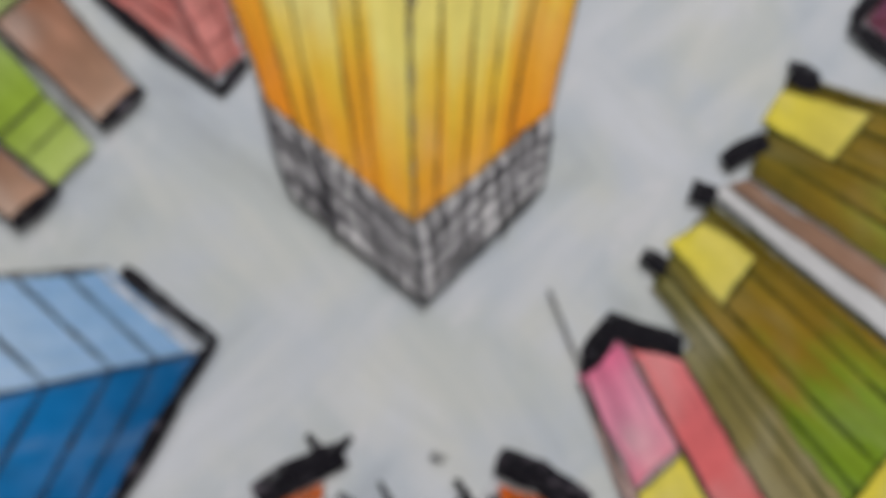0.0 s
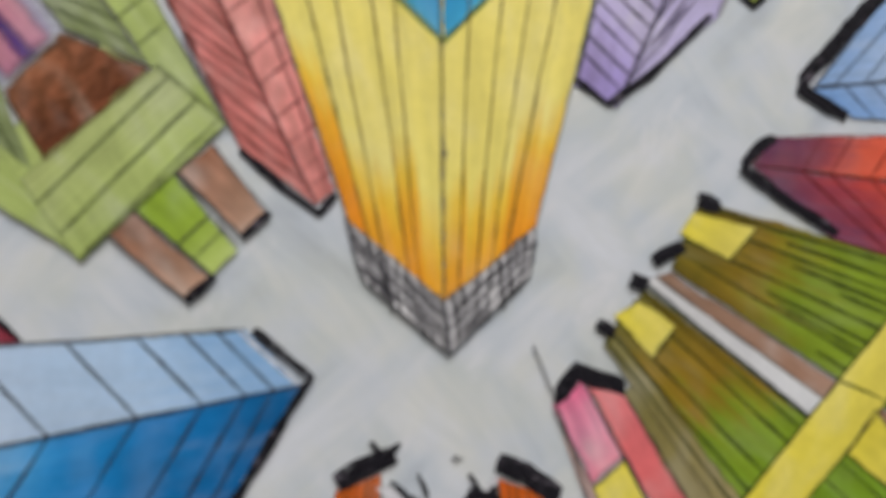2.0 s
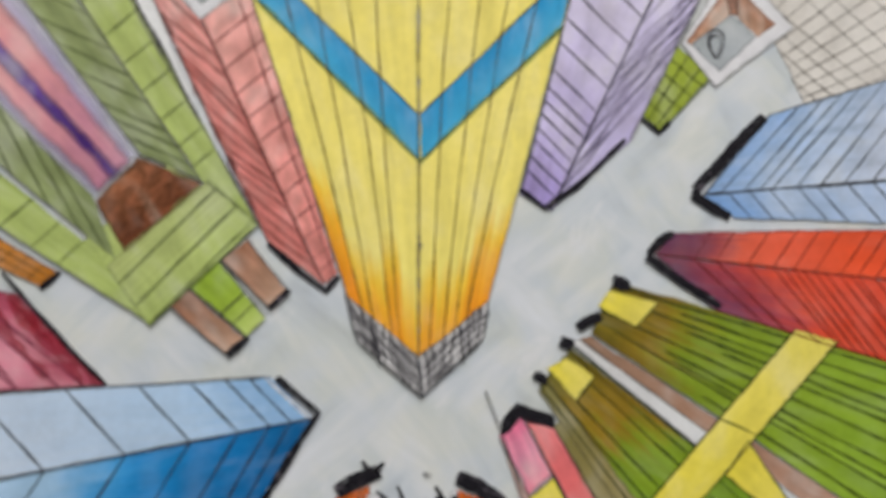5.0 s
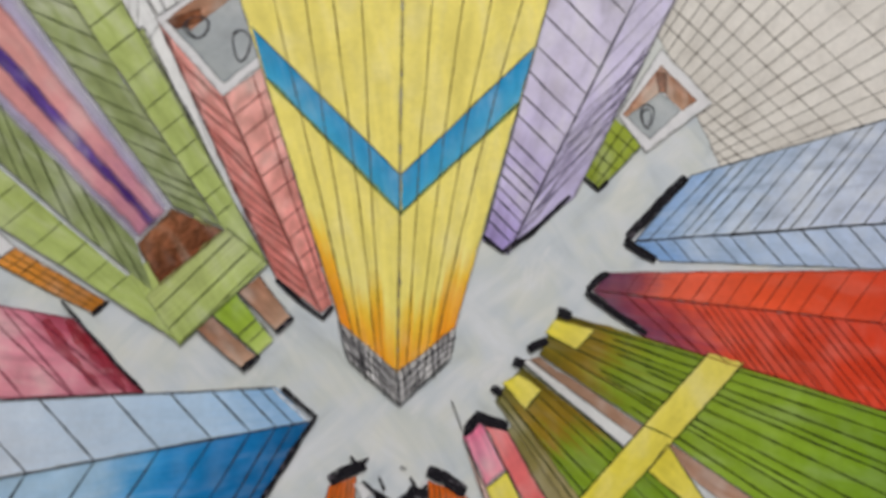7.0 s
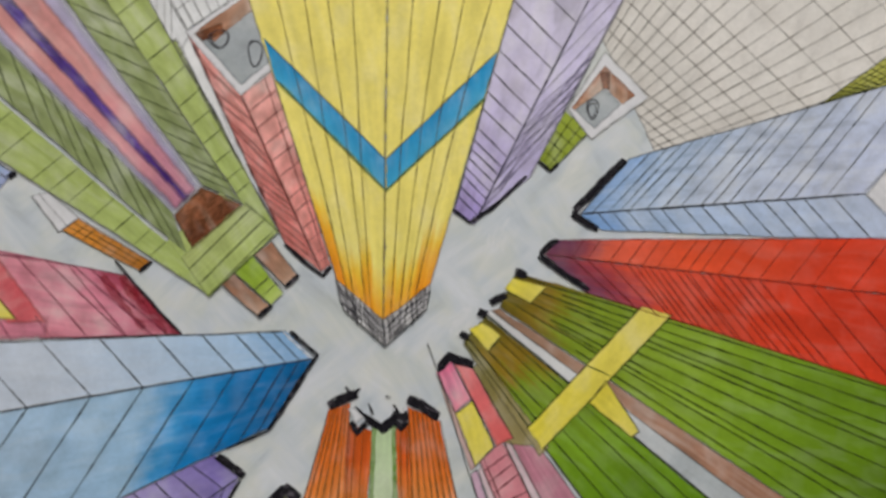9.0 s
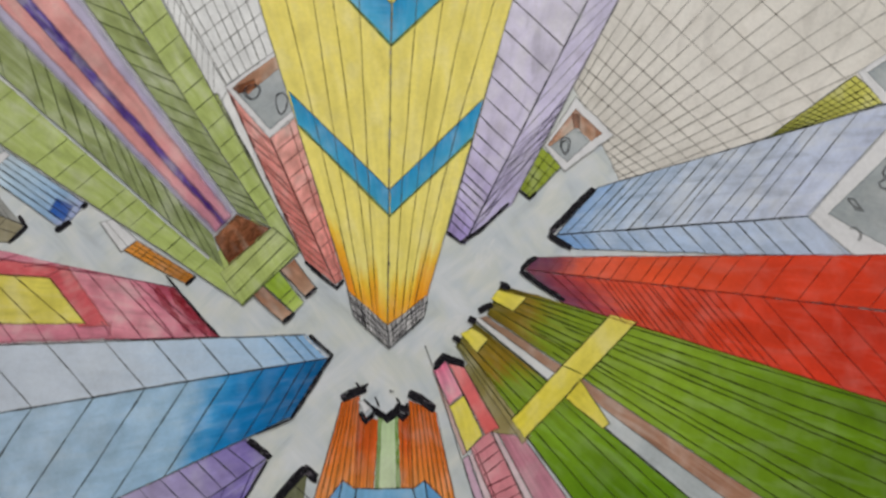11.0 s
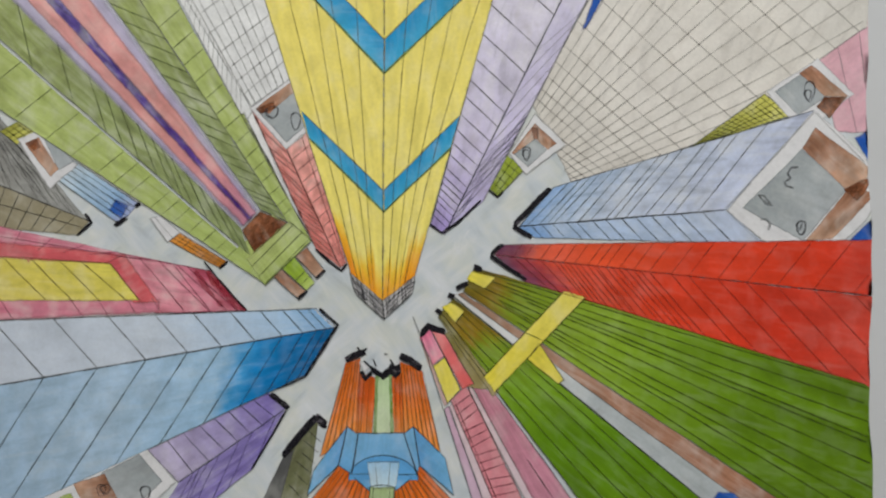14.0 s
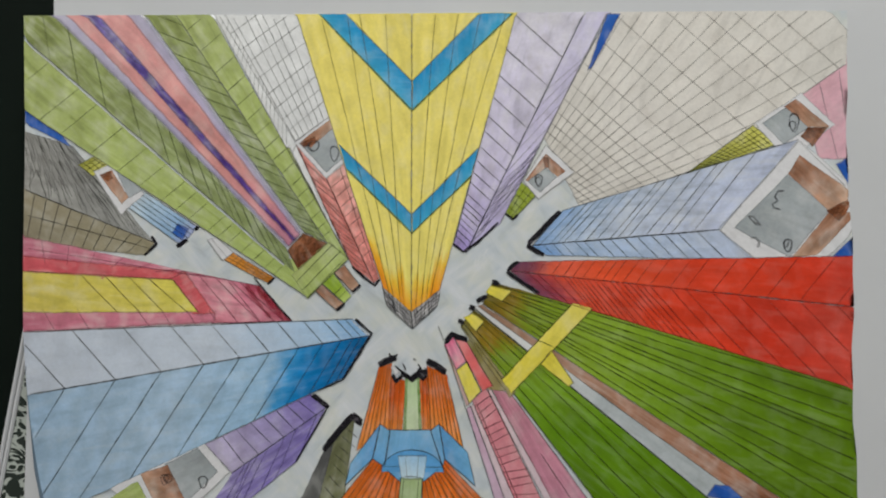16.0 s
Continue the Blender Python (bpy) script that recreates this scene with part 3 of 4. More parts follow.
# -- white gridded tower --
q = ((-43.1, 68.5), (-29.3, 78.2), (-42.6, 133.7), (-83.0, 134.7))
b = drawn("drawn_white_tower", "white tower with a pencil window grid", q, GRIDWHITE, 2)
ink(b, "window_grid", ruled(q, ((0.12, 0.15), (0.25, 0.3), (0.38, 0.4), (0.51, 0.47), (0.64, 0.56), (0.78, 0.66)), [(v, 0.03 + 0.4 * v) for v in (0.062, 0.123, 0.186, 0.264, 0.356, 0.445, 0.517, 0.61)], "abd"), 0.45, GRIDLINE, 2.8)
q2 = ((-44.8, 63.3), (-42.3, 67.8), (-71.2, 119.6), (-75.5, 119.7))
s = more(b, "hatched_side", q2, GRIDWHITE, 2.3)
ink(s, "pencil_hatching", ruled(q2, (), [(v, 0.09) for v in spaced(20)], "bd"), 0.35, FAINT, 3.0)
more(b, "pale_gap", ((-26.2, 24.3), (-24.1, 22.4), (-42.3, 67.8), (-44.8, 63.3)), GRIDWHITE, 2.35, "pale gap")
q2 = ((-23.4, 25.4), (-22.9, 23.9), (-45.3, 66.4), (-47.0, 66.4))
s = more(b, "shaded_gap", q2, GRASSDARK, 2.5, "grey-green shaded strip")
ink(s, "pencil_hatching", ruled(q2, (0.5,), [(v, 0.035) for v in spaced(34)], "bd"), 0.42, SCRIBBLE, 3.1, wobble=0.6)
# -- dusty pink tower --
q = ((-21.9, 22.5), (-14.1, 16.6), (-31.6, 55.0), (-42.9, 67.8))
b = drawn("drawn_pink_tower", "dusty pink tower with diagonal hatching", q, PINKDARK, 4)
ink(b, "hatching", ruled(q, (), [(0.06, 0.0), (0.121, 0.0), (0.179, 0.016), (0.239, 0.045), (0.28, 0.05), (0.314, 0.065), (0.39, 0.04), (0.458, 0.02), (0.557, 0.02), (0.595, 0.035), (0.674, 0.1), (0.724, 0.13), (0.86, 0.1)], "bd"), 0.5, ROSEINK, 4.8)
ink(b, "edge_streak", [[between(q, 0.02, k / 9), between(q, 0.03, k / 9 + 0.07)] for k in range(1, 9)], 0.85, inked("maroon_edge", (104, 44, 42), 0.6), 4.85, wobble=0.6)
q2 = ((-14.1, 16.6), (-12.0, 18.3), (-24.8, 60.6), (-31.6, 55.0))
s = more(b, "front_wall", q2, PINKWALL, 4.2)
ink(s, "window_line", ruled(q2, (0.72,), [(v, 0.0) for v in (0.05, 0.098, 0.17, 0.243, 0.339, 0.419, 0.536, 0.624, 0.715, 0.81, 0.905)], "bd"), 0.45, ROSEINK, 4.9)
ink(b, "black_foot", [[(-22.2, 22.6), (-17.5, 18.5), (-13.8, 15.7), (-11.9, 17.9)]], 1.15, BLACK, 5.0)
r = more(b, "roof", ((-43.6, 68.2), (-31.6, 54.7), (-24.1, 61.4), (-29.3, 78.6)), WHITE, 5.1, "white roof edge")
more(r, "roof_floor", ((-41.0, 67.4), (-31.6, 56.9), (-24.8, 62.5), (-29.0, 76.7)), POOL, 5.6, "grey roof")
more(r, "parapet", ((-41.8, 67.8), (-37.2, 66.3), (-28.6, 73.4), (-29.7, 77.1)), BROWNPALE, 5.7, "brown parapet")
more(r, "parapet", ((-41.8, 67.8), (-39.5, 66.1), (-35.0, 68.1), (-35.7, 70.4)), BROWN, 5.9, "dark brown corner")
ink(r, "roof_scribble", [loop_line(*(-36.1, 66.8), 2.4, 0.8, 2.5), loop_line(*(-28.6, 64.0), 2.0, 1.4, 0.5)], 0.6, SCRIBBLE, 6.3)
# -- lilac tower --
q = ((14.9, 30.0), (19.6, 27.4), (55.9, 100.2), (35.7, 107.3))
q = reach(q, 1.25)
b = drawn("drawn_lilac_tower", "lilac tower with slanted pencil floors", q, LILAC, 5)
ink(b, "floor_line", ruled(q, (), [(v, -0.015 - 0.09 * v) for v in (0.039, 0.061, 0.085, 0.104, 0.127, 0.148, 0.169, 0.197, 0.241, 0.281, 0.325, 0.377, 0.435, 0.49, 0.562, 0.645, 0.743, 0.87)], "bd"), 0.45, PENCIL, 5.8)
q2 = ((19.6, 27.4), (32.1, 38.2), (67.2, 106.4), (55.9, 100.2))
q2 = reach(q2, 1.25)
s = more(b, "side_wall", q2, LILACDARK, 5.2)
ink(s, "slanted_line", ruled(q2, (), [(0.173, 0.0), (0.212, 0.01), (0.271, 0.05), (0.317, 0.1), (0.405, 0.105), (0.484, 0.11), (0.57, 0.1), (0.647, 0.06)], "d"), 0.38, VIOLETGREY, 5.9)
ink(s, "wall_edge", ruled(q2, (), (), "b"), 0.8, FAINT, 5.9)
ink(s, "pencil_scribble", ruled(q2, (), [(v, 0.1) for v in spaced(13, 1.0, 0, 0.26)]), 0.5, VIOLETGREY, 5.9, wobble=0.9)
ink(b, "black_foot", [[(15.0, 30.6), (18.9, 27.6)], [(18.6, 27.8), (23.7, 31.2), (31.3, 38.3)]], 1.1, BLACK, 6.0)
# -- yellow tower --
q = ((-10.7, 14.8), (-0.4, 5.8), (0.2, 128.6), (-47.0, 129.6))
b = drawn("drawn_yellow_tower", "tall yellow tower running to orange at its foot", q, YELLOW, 7)
ink(b, "vertical_line", ruled(q, ((0.22, 0.21), (0.37, 0.45), (0.63, 0.54), (0.73, 0.78)), (), "b"), 0.36, BROWNINK, 7.9)
ink(b, "tower_edge", ruled(q, (), (), "d"), 0.3, FAINT, 7.9)
q2 = ((-0.4, 5.8), (10.1, 14.1), (42.0, 127.6), (0.2, 128.6))
s = more(b, "right_wall", q2, YELLOWRIGHT, 7.1)
ink(s, "vertical_line", ruled(q2, ((0.15, 0.235), (0.34, 0.457), (0.5, 0.68), (0.67, 0.93)), ()), 0.36, BROWNINK, 7.95)
ink(s, "tower_edge", ruled(q2, (), (), "b"), 0.3, FAINT, 7.95)
ink(s, "pencil_mark", [[(-0.2, 24.0), (-0.0, 21.4)], [(-0.6, 22.5), (0.3, 22.3)]], 0.7, FAINT, 8.0)
for name, lq in (("lower", ((-26.9, 67.4), (-0.1, 41.6), (-0.0, 34.6), (-24.1, 58.4))), ("lower", ((-0.1, 41.6), (24.4, 65.8), (21.6, 55.3), (-0.0, 34.6))),
                 ("upper", ((-24.3, 115.7), (0.1, 90.3), (0.0, 79.4), (-34.4, 116.0))), ("upper", ((0.1, 90.3), (24.8, 114.8), (37.1, 114.5), (0.0, 79.4)))):
    more(b, "turquoise_band", lq, CHEVRON, 7.5, "turquoise chevron band")
    ink(b, "band_edge", ruled(lq, (), (), "ac"), 0.36, GREENINK, 8.05)
    ink(b, "green_bleed", ruled(lq, (), (), "c"), 1.0, BLEED, 7.8)
qa, qb = ((-10.9, 15.0), (-0.4, 6.0), (0.1, 0.0), (-9.3, 8.3)), ((-0.4, 6.0), (10.1, 14.1), (9.4, 8.6), (0.1, 0.0))
p1 = more(b, "plinth", qa, HATCHBASE, 7.55, "grey cross-hatched plinth")
ink(p1, "hatching", ruled(qa, [(u, u + 0.06 * math.sin(9 * u)) for u in spaced(14)], [(0.22, 0.12), (0.45, 0.14), (0.72, 0.05)], "bd"), 0.6, SCRIBBLE, 8.1, wobble=0.7)
p2 = more(b, "plinth", qb, HATCHBASE, 7.6, "grey cross-hatched plinth")
ink(p2, "hatching", ruled(qb, [(u, u + 0.05 * math.sin(11 * u)) for u in spaced(10)], [(0.28, 0.05), (0.52, 0.03), (0.76, 0)], "b"), 0.64, SCRIBBLE, 8.15, wobble=0.7)
ink(b, "plinth_edge", [[(-9.3, 8.3), (0.1, 0.0), (9.4, 8.6)]], 0.6, PENCIL, 8.2)
# -- light blue tower --
q = ((43.6, 30.0), (54.7, 42.6), (138.3, 67.4), (110.3, 35.4))
b = drawn("drawn_light_blue_tower", "light blue tower with slanted lines and a white roof edge", q, SKY, 5)
ink(b, "slanted_line", ruled(q, (), [(v, 0.02 - 0.07 * v) for v in (0.04, 0.095, 0.132, 0.169, 0.226, 0.285, 0.346, 0.419, 0.457, 0.514, 0.609, 0.687, 0.745, 0.86)], "abd"), 0.42, PENCIL, 5.8)
q2 = ((43.6, 30.0), (48.7, 26.3), (122.6, 24.5), (110.3, 35.4))
s = more(b, "lower_wall", q2, SKYLOW, 5.2)
ink(s, "slanted_line", ruled(q2, (), [(v, -0.024) for v in (0.06, 0.109, 0.16, 0.229, 0.277, 0.354, 0.417, 0.494, 0.563, 0.637, 0.709, 0.778, 0.883)], "d"), 0.42, PENCIL, 5.9)
ink(b, "black_foot", [[(53.6, 42.3), (48.7, 37.3), (42.4, 30.6)], [(41.7, 30.3), (44.5, 28.4), (47.8, 26.6)]], 1.8, BLACK, 6.0)
r = more(b, "roof", ((110.3, 35.2), (138.3, 67.4), (165.5, 43.0), (136.5, 13.4)), WHITE, 5.95, "broad white roof edge")
more(r, "roof_floor", ((115.2, 35.8), (134.2, 54.9), (148.6, 41.8), (134.8, 25.2)), POOL, 6.5, "grey flat roof")
more(r, "parapet", ((134.2, 55.0), (138.6, 61.9), (158.5, 47.0), (148.6, 41.8)), BROWNPALE, 6.6, "brown parapet")
more(r, "parapet", ((148.6, 41.8), (158.5, 41.0), (144.3, 26.0), (135.2, 25.2)), BROWNPALE, 6.65, "brown parapet")
more(r, "parapet", ((147.4, 41.8), (153.3, 45.0), (158.5, 45.6), (151.9, 37.8)), BROWN, 6.8, "dark brown corner")
ink(r, "roof_scribble", [[(133.1, 49.1), (130.8, 49.1), (129.5, 47.2), (130.5, 45.5), (128.5, 44.7), (129.1, 43.2), (131.6, 42.4)], [(120.4, 40.2), (122.2, 39.9), (124.4, 36.8), (122.5, 37.5), (120.4, 40.2)], [(121.0, 32.1), (122.9, 32.5), (124.1, 30.8), (123.5, 28.8)], loop_line(134.1, 29.8, 1.9, 1.2, 1.0), [(133.6, 28.7), (134.5, 31.0)]], 0.95, SCRIBBLE, 7.1, wobble=0.5)
ink(r, "roof_edge", [[(109.9, 35.6), (138.3, 66.7), (157.1, 47.9)], [(109.9, 35.5), (120.6, 25.2)]], 0.36, FAINT, 7.1)
# -- red tower --
q = ((35.5, 20.8), (38.5, 24.2), (162.0, 25.9), (162.1, 7.2))
corners = (0.05, 0.078, 0.118, 0.151, 0.178, 0.204, 0.238, 0.262, 0.285, 0.318, 0.355, 0.395, 0.45, 0.495, 0.569, 0.642, 0.718, 0.81, 0.91)
b = drawn("drawn_red_tower", "long red tower with chevron lines", q, RED, 7)
ink(b, "chevron_line", ruled(q, (), [(v, 0.13 * v - 0.007) for v in corners], "abd"), 0.38, REDINK, 7.6)
q2 = ((35.5, 20.8), (45.2, 12.3), (162.3, -23.0), (162.1, 7.2))
s = more(b, "lower_wall", q2, REDLOW, 7.2)
ink(s, "chevron_line", ruled(q2, (), [(v, max(0.02, 0.4 * v - 0.055)) for v in corners] + [(v, 0.4 * v - 0.05) for v in (0.165, 0.19, 0.22, 0.252, 0.302, 0.336, 0.372)], "b"), 0.46, REDINK, 7.7)
ink(b, "black_foot", [[(38.5, 24.0), (36.4, 22.9), (34.5, 20.8)], [(34.4, 20.7), (39.8, 16.7), (45.9, 12.7)]], 1.4, BLACK, 7.8)
# -- green double tower with yellow cross --
q = reach(((29.3, 16.9), (25.5, 9.0), (140.6, -66.6), (162.3, -20.6)), 1.22)
b = drawn("drawn_green_tower", "grass green twin tower with dark ribs", q, GREEN, 6)
ink(b, "dark_rib", [[between(q, u0, (0.0, 0.07, 0.02, 0.12)[k % 4]), between(q, (u0 + u1) / 2, 0.5), between(q, u1, 1.0)] for k, (u0, u1) in enumerate(((0.08, 0.06), (0.18, 0.16), (0.27, 0.27), (0.42, 0.39), (0.55, 0.5), (0.67, 0.63), (0.77, 0.82), (0.9, 0.97)))], 0.58, GREENINK, 6.8)
ink(b, "dark_rib", [[between(q, u, 0.08), between(q, u + 0.01, 0.9)] for u in (0.35, 0.73)], 0.6, GREENINK, 6.85)
q2 = reach(((25.5, 8.8), (23.6, 8.2), (120.3, -62.0), (140.6, -66.6)), 1.22)
s = more(b, "brown_strip", q2, UMBER, 6.2, "red-brown strip")
ink(s, "strip_line", ruled(q2, (), (), "bd"), 0.35, FAINT, 6.9)
q3 = reach(((23.5, 8.3), (22.2, 7.7), (105.6, -60.4), (120.3, -62.0)), 1.22)
s = more(b, "pale_strip", q3, GAPGREY, 6.25, "pale grey strip")
ink(s, "strip_line", ruled(q3, (), (), "b"), 0.45, PENCIL, 6.95)
q4 = reach(((22.4, 7.2), (17.6, 1.4), (64.4, -60.0), (105.6, -60.4)), 1.3)
s = more(b, "lower_wall", q4, GREENLOW, 6.3)
ink(s, "dark_rib", ruled(q4, ((0.1, 0.22), (0.28, 0.42), (0.68, 0.57), (0.86, 0.78)), (), "bd"), 0.5, GREENINK, 7.0)
s = more(b, "olive_strip", ((19.1, 2.0), (17.2, 0.7), (35.2, -25.3), (37.8, -23.1)), KHAKIGREY, 6.4, "olive brown strip")
qc = ((32.2, -18.6), (35.9, -23.5), (65.3, 7.2), (58.0, 9.1))
s = more(b, "yellow_cross", qc, CROSS, 7.3, "yellow cross band")
ink(s, "cross_line", ruled(qc, (), [(0.52, 0.02)], "bd"), 0.42, GREENINK, 7.75)
qc = ((46.4, -12.9), (50.1, -7.7), (58.3, -19.6), (56.3, -20.9))
s = more(b, "yellow_arm", qc, CROSS, 7.35, "yellow cross arm")
ink(s, "cross_line", ruled(qc, (), (), "abcd"), 0.4, GREENINK, 7.76)
for qs in (((26.5, 13.1), (28.4, 15.6), (36.1, 13.5), (32.5, 9.8)), ((18.7, 4.0), (21.7, 5.6), (25.9, 2.4), (23.0, -1.2))):
    s = more(b, "yellow_panel", qs, CROSS, 7.4, "yellow panel")
    ink(s, "panel_edge", ruled(qs, (), (), "c"), 0.4, GREENINK, 7.77)
for line in ([(29.0, 16.9), (31.5, 16.0)], [(23.8, 9.7), (27.2, 11.7)], [(20.9, 7.9), (22.8, 7.2)], [(16.7, 3.0), (18.6, 1.8)]):
    ink(b, "black_foot", [line], 1.75, BLACK, 7.8)
# -- pink building with yellow door --
q = reach(((19.5, -29.2), (21.0, -28.0), (34.0, -63.6), (30.2, -63.7)), 1.6)
b = drawn("drawn_pink_building", "pink building with a ladder of red windows", q, PALEMAUVE, 5)
ink(b, "wall_line", ruled(q, (), (), "abd"), 0.42, PENCIL, 5.6)
q1 = reach(((21.0, -28.2), (22.1, -26.2), (37.9, -63.6), (34.0, -63.6)), 1.6)
more(b, "pale_strip", q1, PALESTRIP, 5.15, "pale pink strip")
q2 = reach(((21.5, -25.8), (26.8, -21.3), (47.4, -63.5), (37.5, -63.6)), 1.6)
s = more(b, "window_ladder", q2, ROSE, 5.2, "rose wall with red rungs")
ink(s, "ladder_rung", ruled(q2, (0.14,), [(v, 0.0 - 0.008 * (k % 3)) for k, v in enumerate(spaced(23, 1.0))], "bd"), 0.5, inked("crimson_line", (120, 40, 56), 0.72), 5.7)
q3 = reach(((26.8, -21.5), (27.9, -20.7), (51.7, -63.5), (48.2, -63.5)), 1.6)
s = more(b, "white_strip", q3, PALESTRIP, 5.25, "bare whitish strip")
ink(s, "strip_line", ruled(q3, (), (), "bd"), 0.36, FAINT, 5.75)
q4 = reach(((27.5, -19.9), (36.0, -24.0), (64.6, -63.4), (51.0, -63.5)), 1.6)
s = more(b, "side_wall", q4, MAUVE, 5.3, "mauve side wall")
ink(s, "wall_line", ruled(q4, (), (), "b") + [[between(q4, 0.5, 0.35), between(q4, 0.6, 1.0)]], 0.42, PENCIL, 5.8)
more(b, "beige_strip", ((11.8, -6.9), (16.1, -15.2), (20.8, -27.4), (19.6, -28.4)), BEIGEPINK, 5.35, "pale pinkish strip")
more(b, "beige_strip", ((18.9, -4.9), (21.7, -2.9), (36.5, -23.1), (27.2, -22.4)), KHAKIGREY, 5.35, "olive brown strip")
s = more(b, "pink_wall", ((11.5, -5.9), (15.0, -3.0), (19.9, -11.8), (15.9, -15.2)), PINK, 5.9, "bright pink wall")
ink(s, "wall_line", [[(11.5, -6.4), (15.9, -15.2)]], 0.4, PENCIL, 6.6)
s = more(b, "coral_wall", ((15.0, -3.0), (19.9, -5.0), (29.2, -20.8), (25.2, -22.9)), CORAL, 5.95, "coral wall")
ink(s, "wall_line", [[(15.0, -3.0), (25.2, -22.9)], [(19.9, -5.0), (29.2, -20.8)]], 0.4, PENCIL, 6.6)
qy = ((15.9, -15.2), (19.8, -12.0), (24.9, -22.8), (20.6, -27.4))
s = more(b, "yellow_door", qy, CROSS, 6.1, "yellow door")
ink(s, "door_edge", ruled(qy, (), (), "abcd"), 0.4, PENCIL, 6.6)
ink(b, "pencil_line", [[(9.5, 0.8), (12.2, -6.1), (19.3, -29.2)]], 0.4, PENCIL, 6.6)
ink(b, "black_foot", [[(12.0, -5.1), (14.4, -2.3), (19.9, -4.3)]], 2.3, BLACK, 6.7)
# -- orange tower with blue collar --
q = ((-12.3, -14.2), (-7.6, -12.6), (-8.6, -37.1), (-20.9, -44.8))
b = drawn("drawn_orange_tower", "orange ribbed tower with a blue collar", q, ORANGE, 5)
ink(b, "dark_rib", ruled(q, spaced(6), (), "bd"), 0.45, BROWNINK, 5.8)
qi = ((-8.1, -17.2), (-2.5, -18.8), (-3.6, -37.4), (-9.3, -37.4))
s = more(b, "inner_wall", qi, ORANGEDEEP, 5.05, "deep orange inner wall")
ink(s, "dark_rib", ruled(qi, (0.3, 0.62), ()), 0.4, BROWNINK, 5.82)
q2 = ((5.2, -13.5), (12.5, -16.7), (18.3, -43.0), (6.7, -37.4))
s = more(b, "right_wall", q2, ORANGE, 5.1)
ink(s, "dark_rib", ruled(q2, spaced(7), (), "bd"), 0.45, BROWNINK, 5.85)
qi = ((2.2, -18.8), (6.0, -16.8), (7.3, -37.4), (2.2, -37.4))
s = more(b, "inner_wall", qi, ORANGEDEEP, 5.07, "deep orange inner wall")
ink(s, "dark_rib", ruled(qi, (0.35, 0.7), ()), 0.4, BROWNINK, 5.87)
q3 = ((-2.8, -18.0), (2.6, -18.0), (3.4, -38.5), (-3.6, -38.5))
s = more(b, "centre_strip", q3, PALEGREEN, 5.2, "pale green centre strip")
ink(s, "green_edge", ruled(q3, (0.1, 0.9), (), ""), 1.2, STRIPGREEN, 5.9)
for qs in (((-14.7, -47.5), (-4.1, -53.8), (-4.5, -64.9), (-28.7, -65.1)), ((3.0, -53.7), (11.5, -47.3), (27.8, -64.6), (3.6, -64.8))):
    qs = reach(qs, 1.7)
    s = more(b, "lower_wall", qs, ORANGE, 5.3)
    ink(s, "dark_rib", ruled(qs, spaced(9), (), "bd"), 0.5, BROWNINK, 5.95)
s = more(b, "green_pipe", reach(((-4.5, -54.5), (3.6, -54.5), (3.0, -64.8), (-5.5, -64.9)), 1.7), PIPEGREEN, 6.65, "pale green pipe")
ink(s, "pipe_edge", ruled(reach(((-4.5, -54.5), (3.6, -54.5), (3.0, -64.8), (-5.5, -64.9)), 1.7), (0.15, 0.8), (), "bd"), 0.5, GREENINK, 7.1)
for label, m, qs in (("pale blue collar", BLUEBAND, ((-8.3, -36.9), (6.4, -36.8), (10.9, -50.3), (-10.5, -50.4))), ("blue collar facet", BLUEBAND, ((-11.9, -34.8), (-8.3, -37.1), (-10.4, -50.4), (-14.7, -47.6))),
                     ("blue collar facet", BLUEDEEP, ((-11.9, -34.8), (-14.7, -47.6), (-24.9, -57.3), (-23.0, -49.4))), ("blue collar facet", BLUEBAND, ((9.6, -34.7), (6.4, -37.0), (10.7, -50.3), (11.6, -47.5))),
                     ("blue collar facet", BLUEDEEP, ((9.6, -34.7), (11.6, -47.5), (22.7, -57.0), (19.9, -45.0)))):
    s = more(b, "collar", qs, m, 6.0 if m is BLUEBAND else 6.05, label)
    ink(s, "collar_edge", ruled(qs, (), (), "abcd"), 0.42, PENCIL, 6.5)
c0 = (-0.2, -52.2)
arc = [(c0[0] + 11.4 * math.cos(a), c0[1] + 8.0 * math.sin(a)) for a in (math.pi * k / 12 for k in range(13))]
bm = bmesh.new()
bm.faces.new([bm.verts.new(lift(x, y, 6.3)) for x, y in reversed(arc)])
bmesh.ops.recalc_face_normals(bm, faces=bm.faces)
s = part("dome", bm, DOMEBLUE, b, "blue half dome")
ink(s, "dome_edge", [arc], 0.45, PENCIL, 6.8)
bowl = ((-9.6, -51.6), (9.2, -51.4), (4.1, -55.6), (-4.9, -55.7))
s = more(b, "bowl", bowl, BLUEDEEP, 6.2, "blue bowl under the dome")
ink(s, "bowl_edge", ruled(bowl, (), (), "bd"), 0.4, PENCIL, 6.55)
q5 = ((-5.5, -46.3), (5.3, -46.2), (3.8, -54.9), (-4.1, -54.9))
s = more(b, "cylinder", q5, PALEBLUE, 6.6, "pale blue cylinder")
ink(s, "cylinder_line", ruled(q5, (0.25, 0.7), (), "ac"), 0.35, FAINT, 7.0)
for qs in (((-8.0, -14.1), (-6.1, -14.0), (-4.5, -16.1), (-6.5, -17.5)), ((3.2, -15.4), (5.2, -13.0), (5.3, -15.7), (4.3, -16.8))):
    more(b, "bare_patch", qs, WHITE, 6.55, "bare white notch")
ring = (-0.6, -55.4)
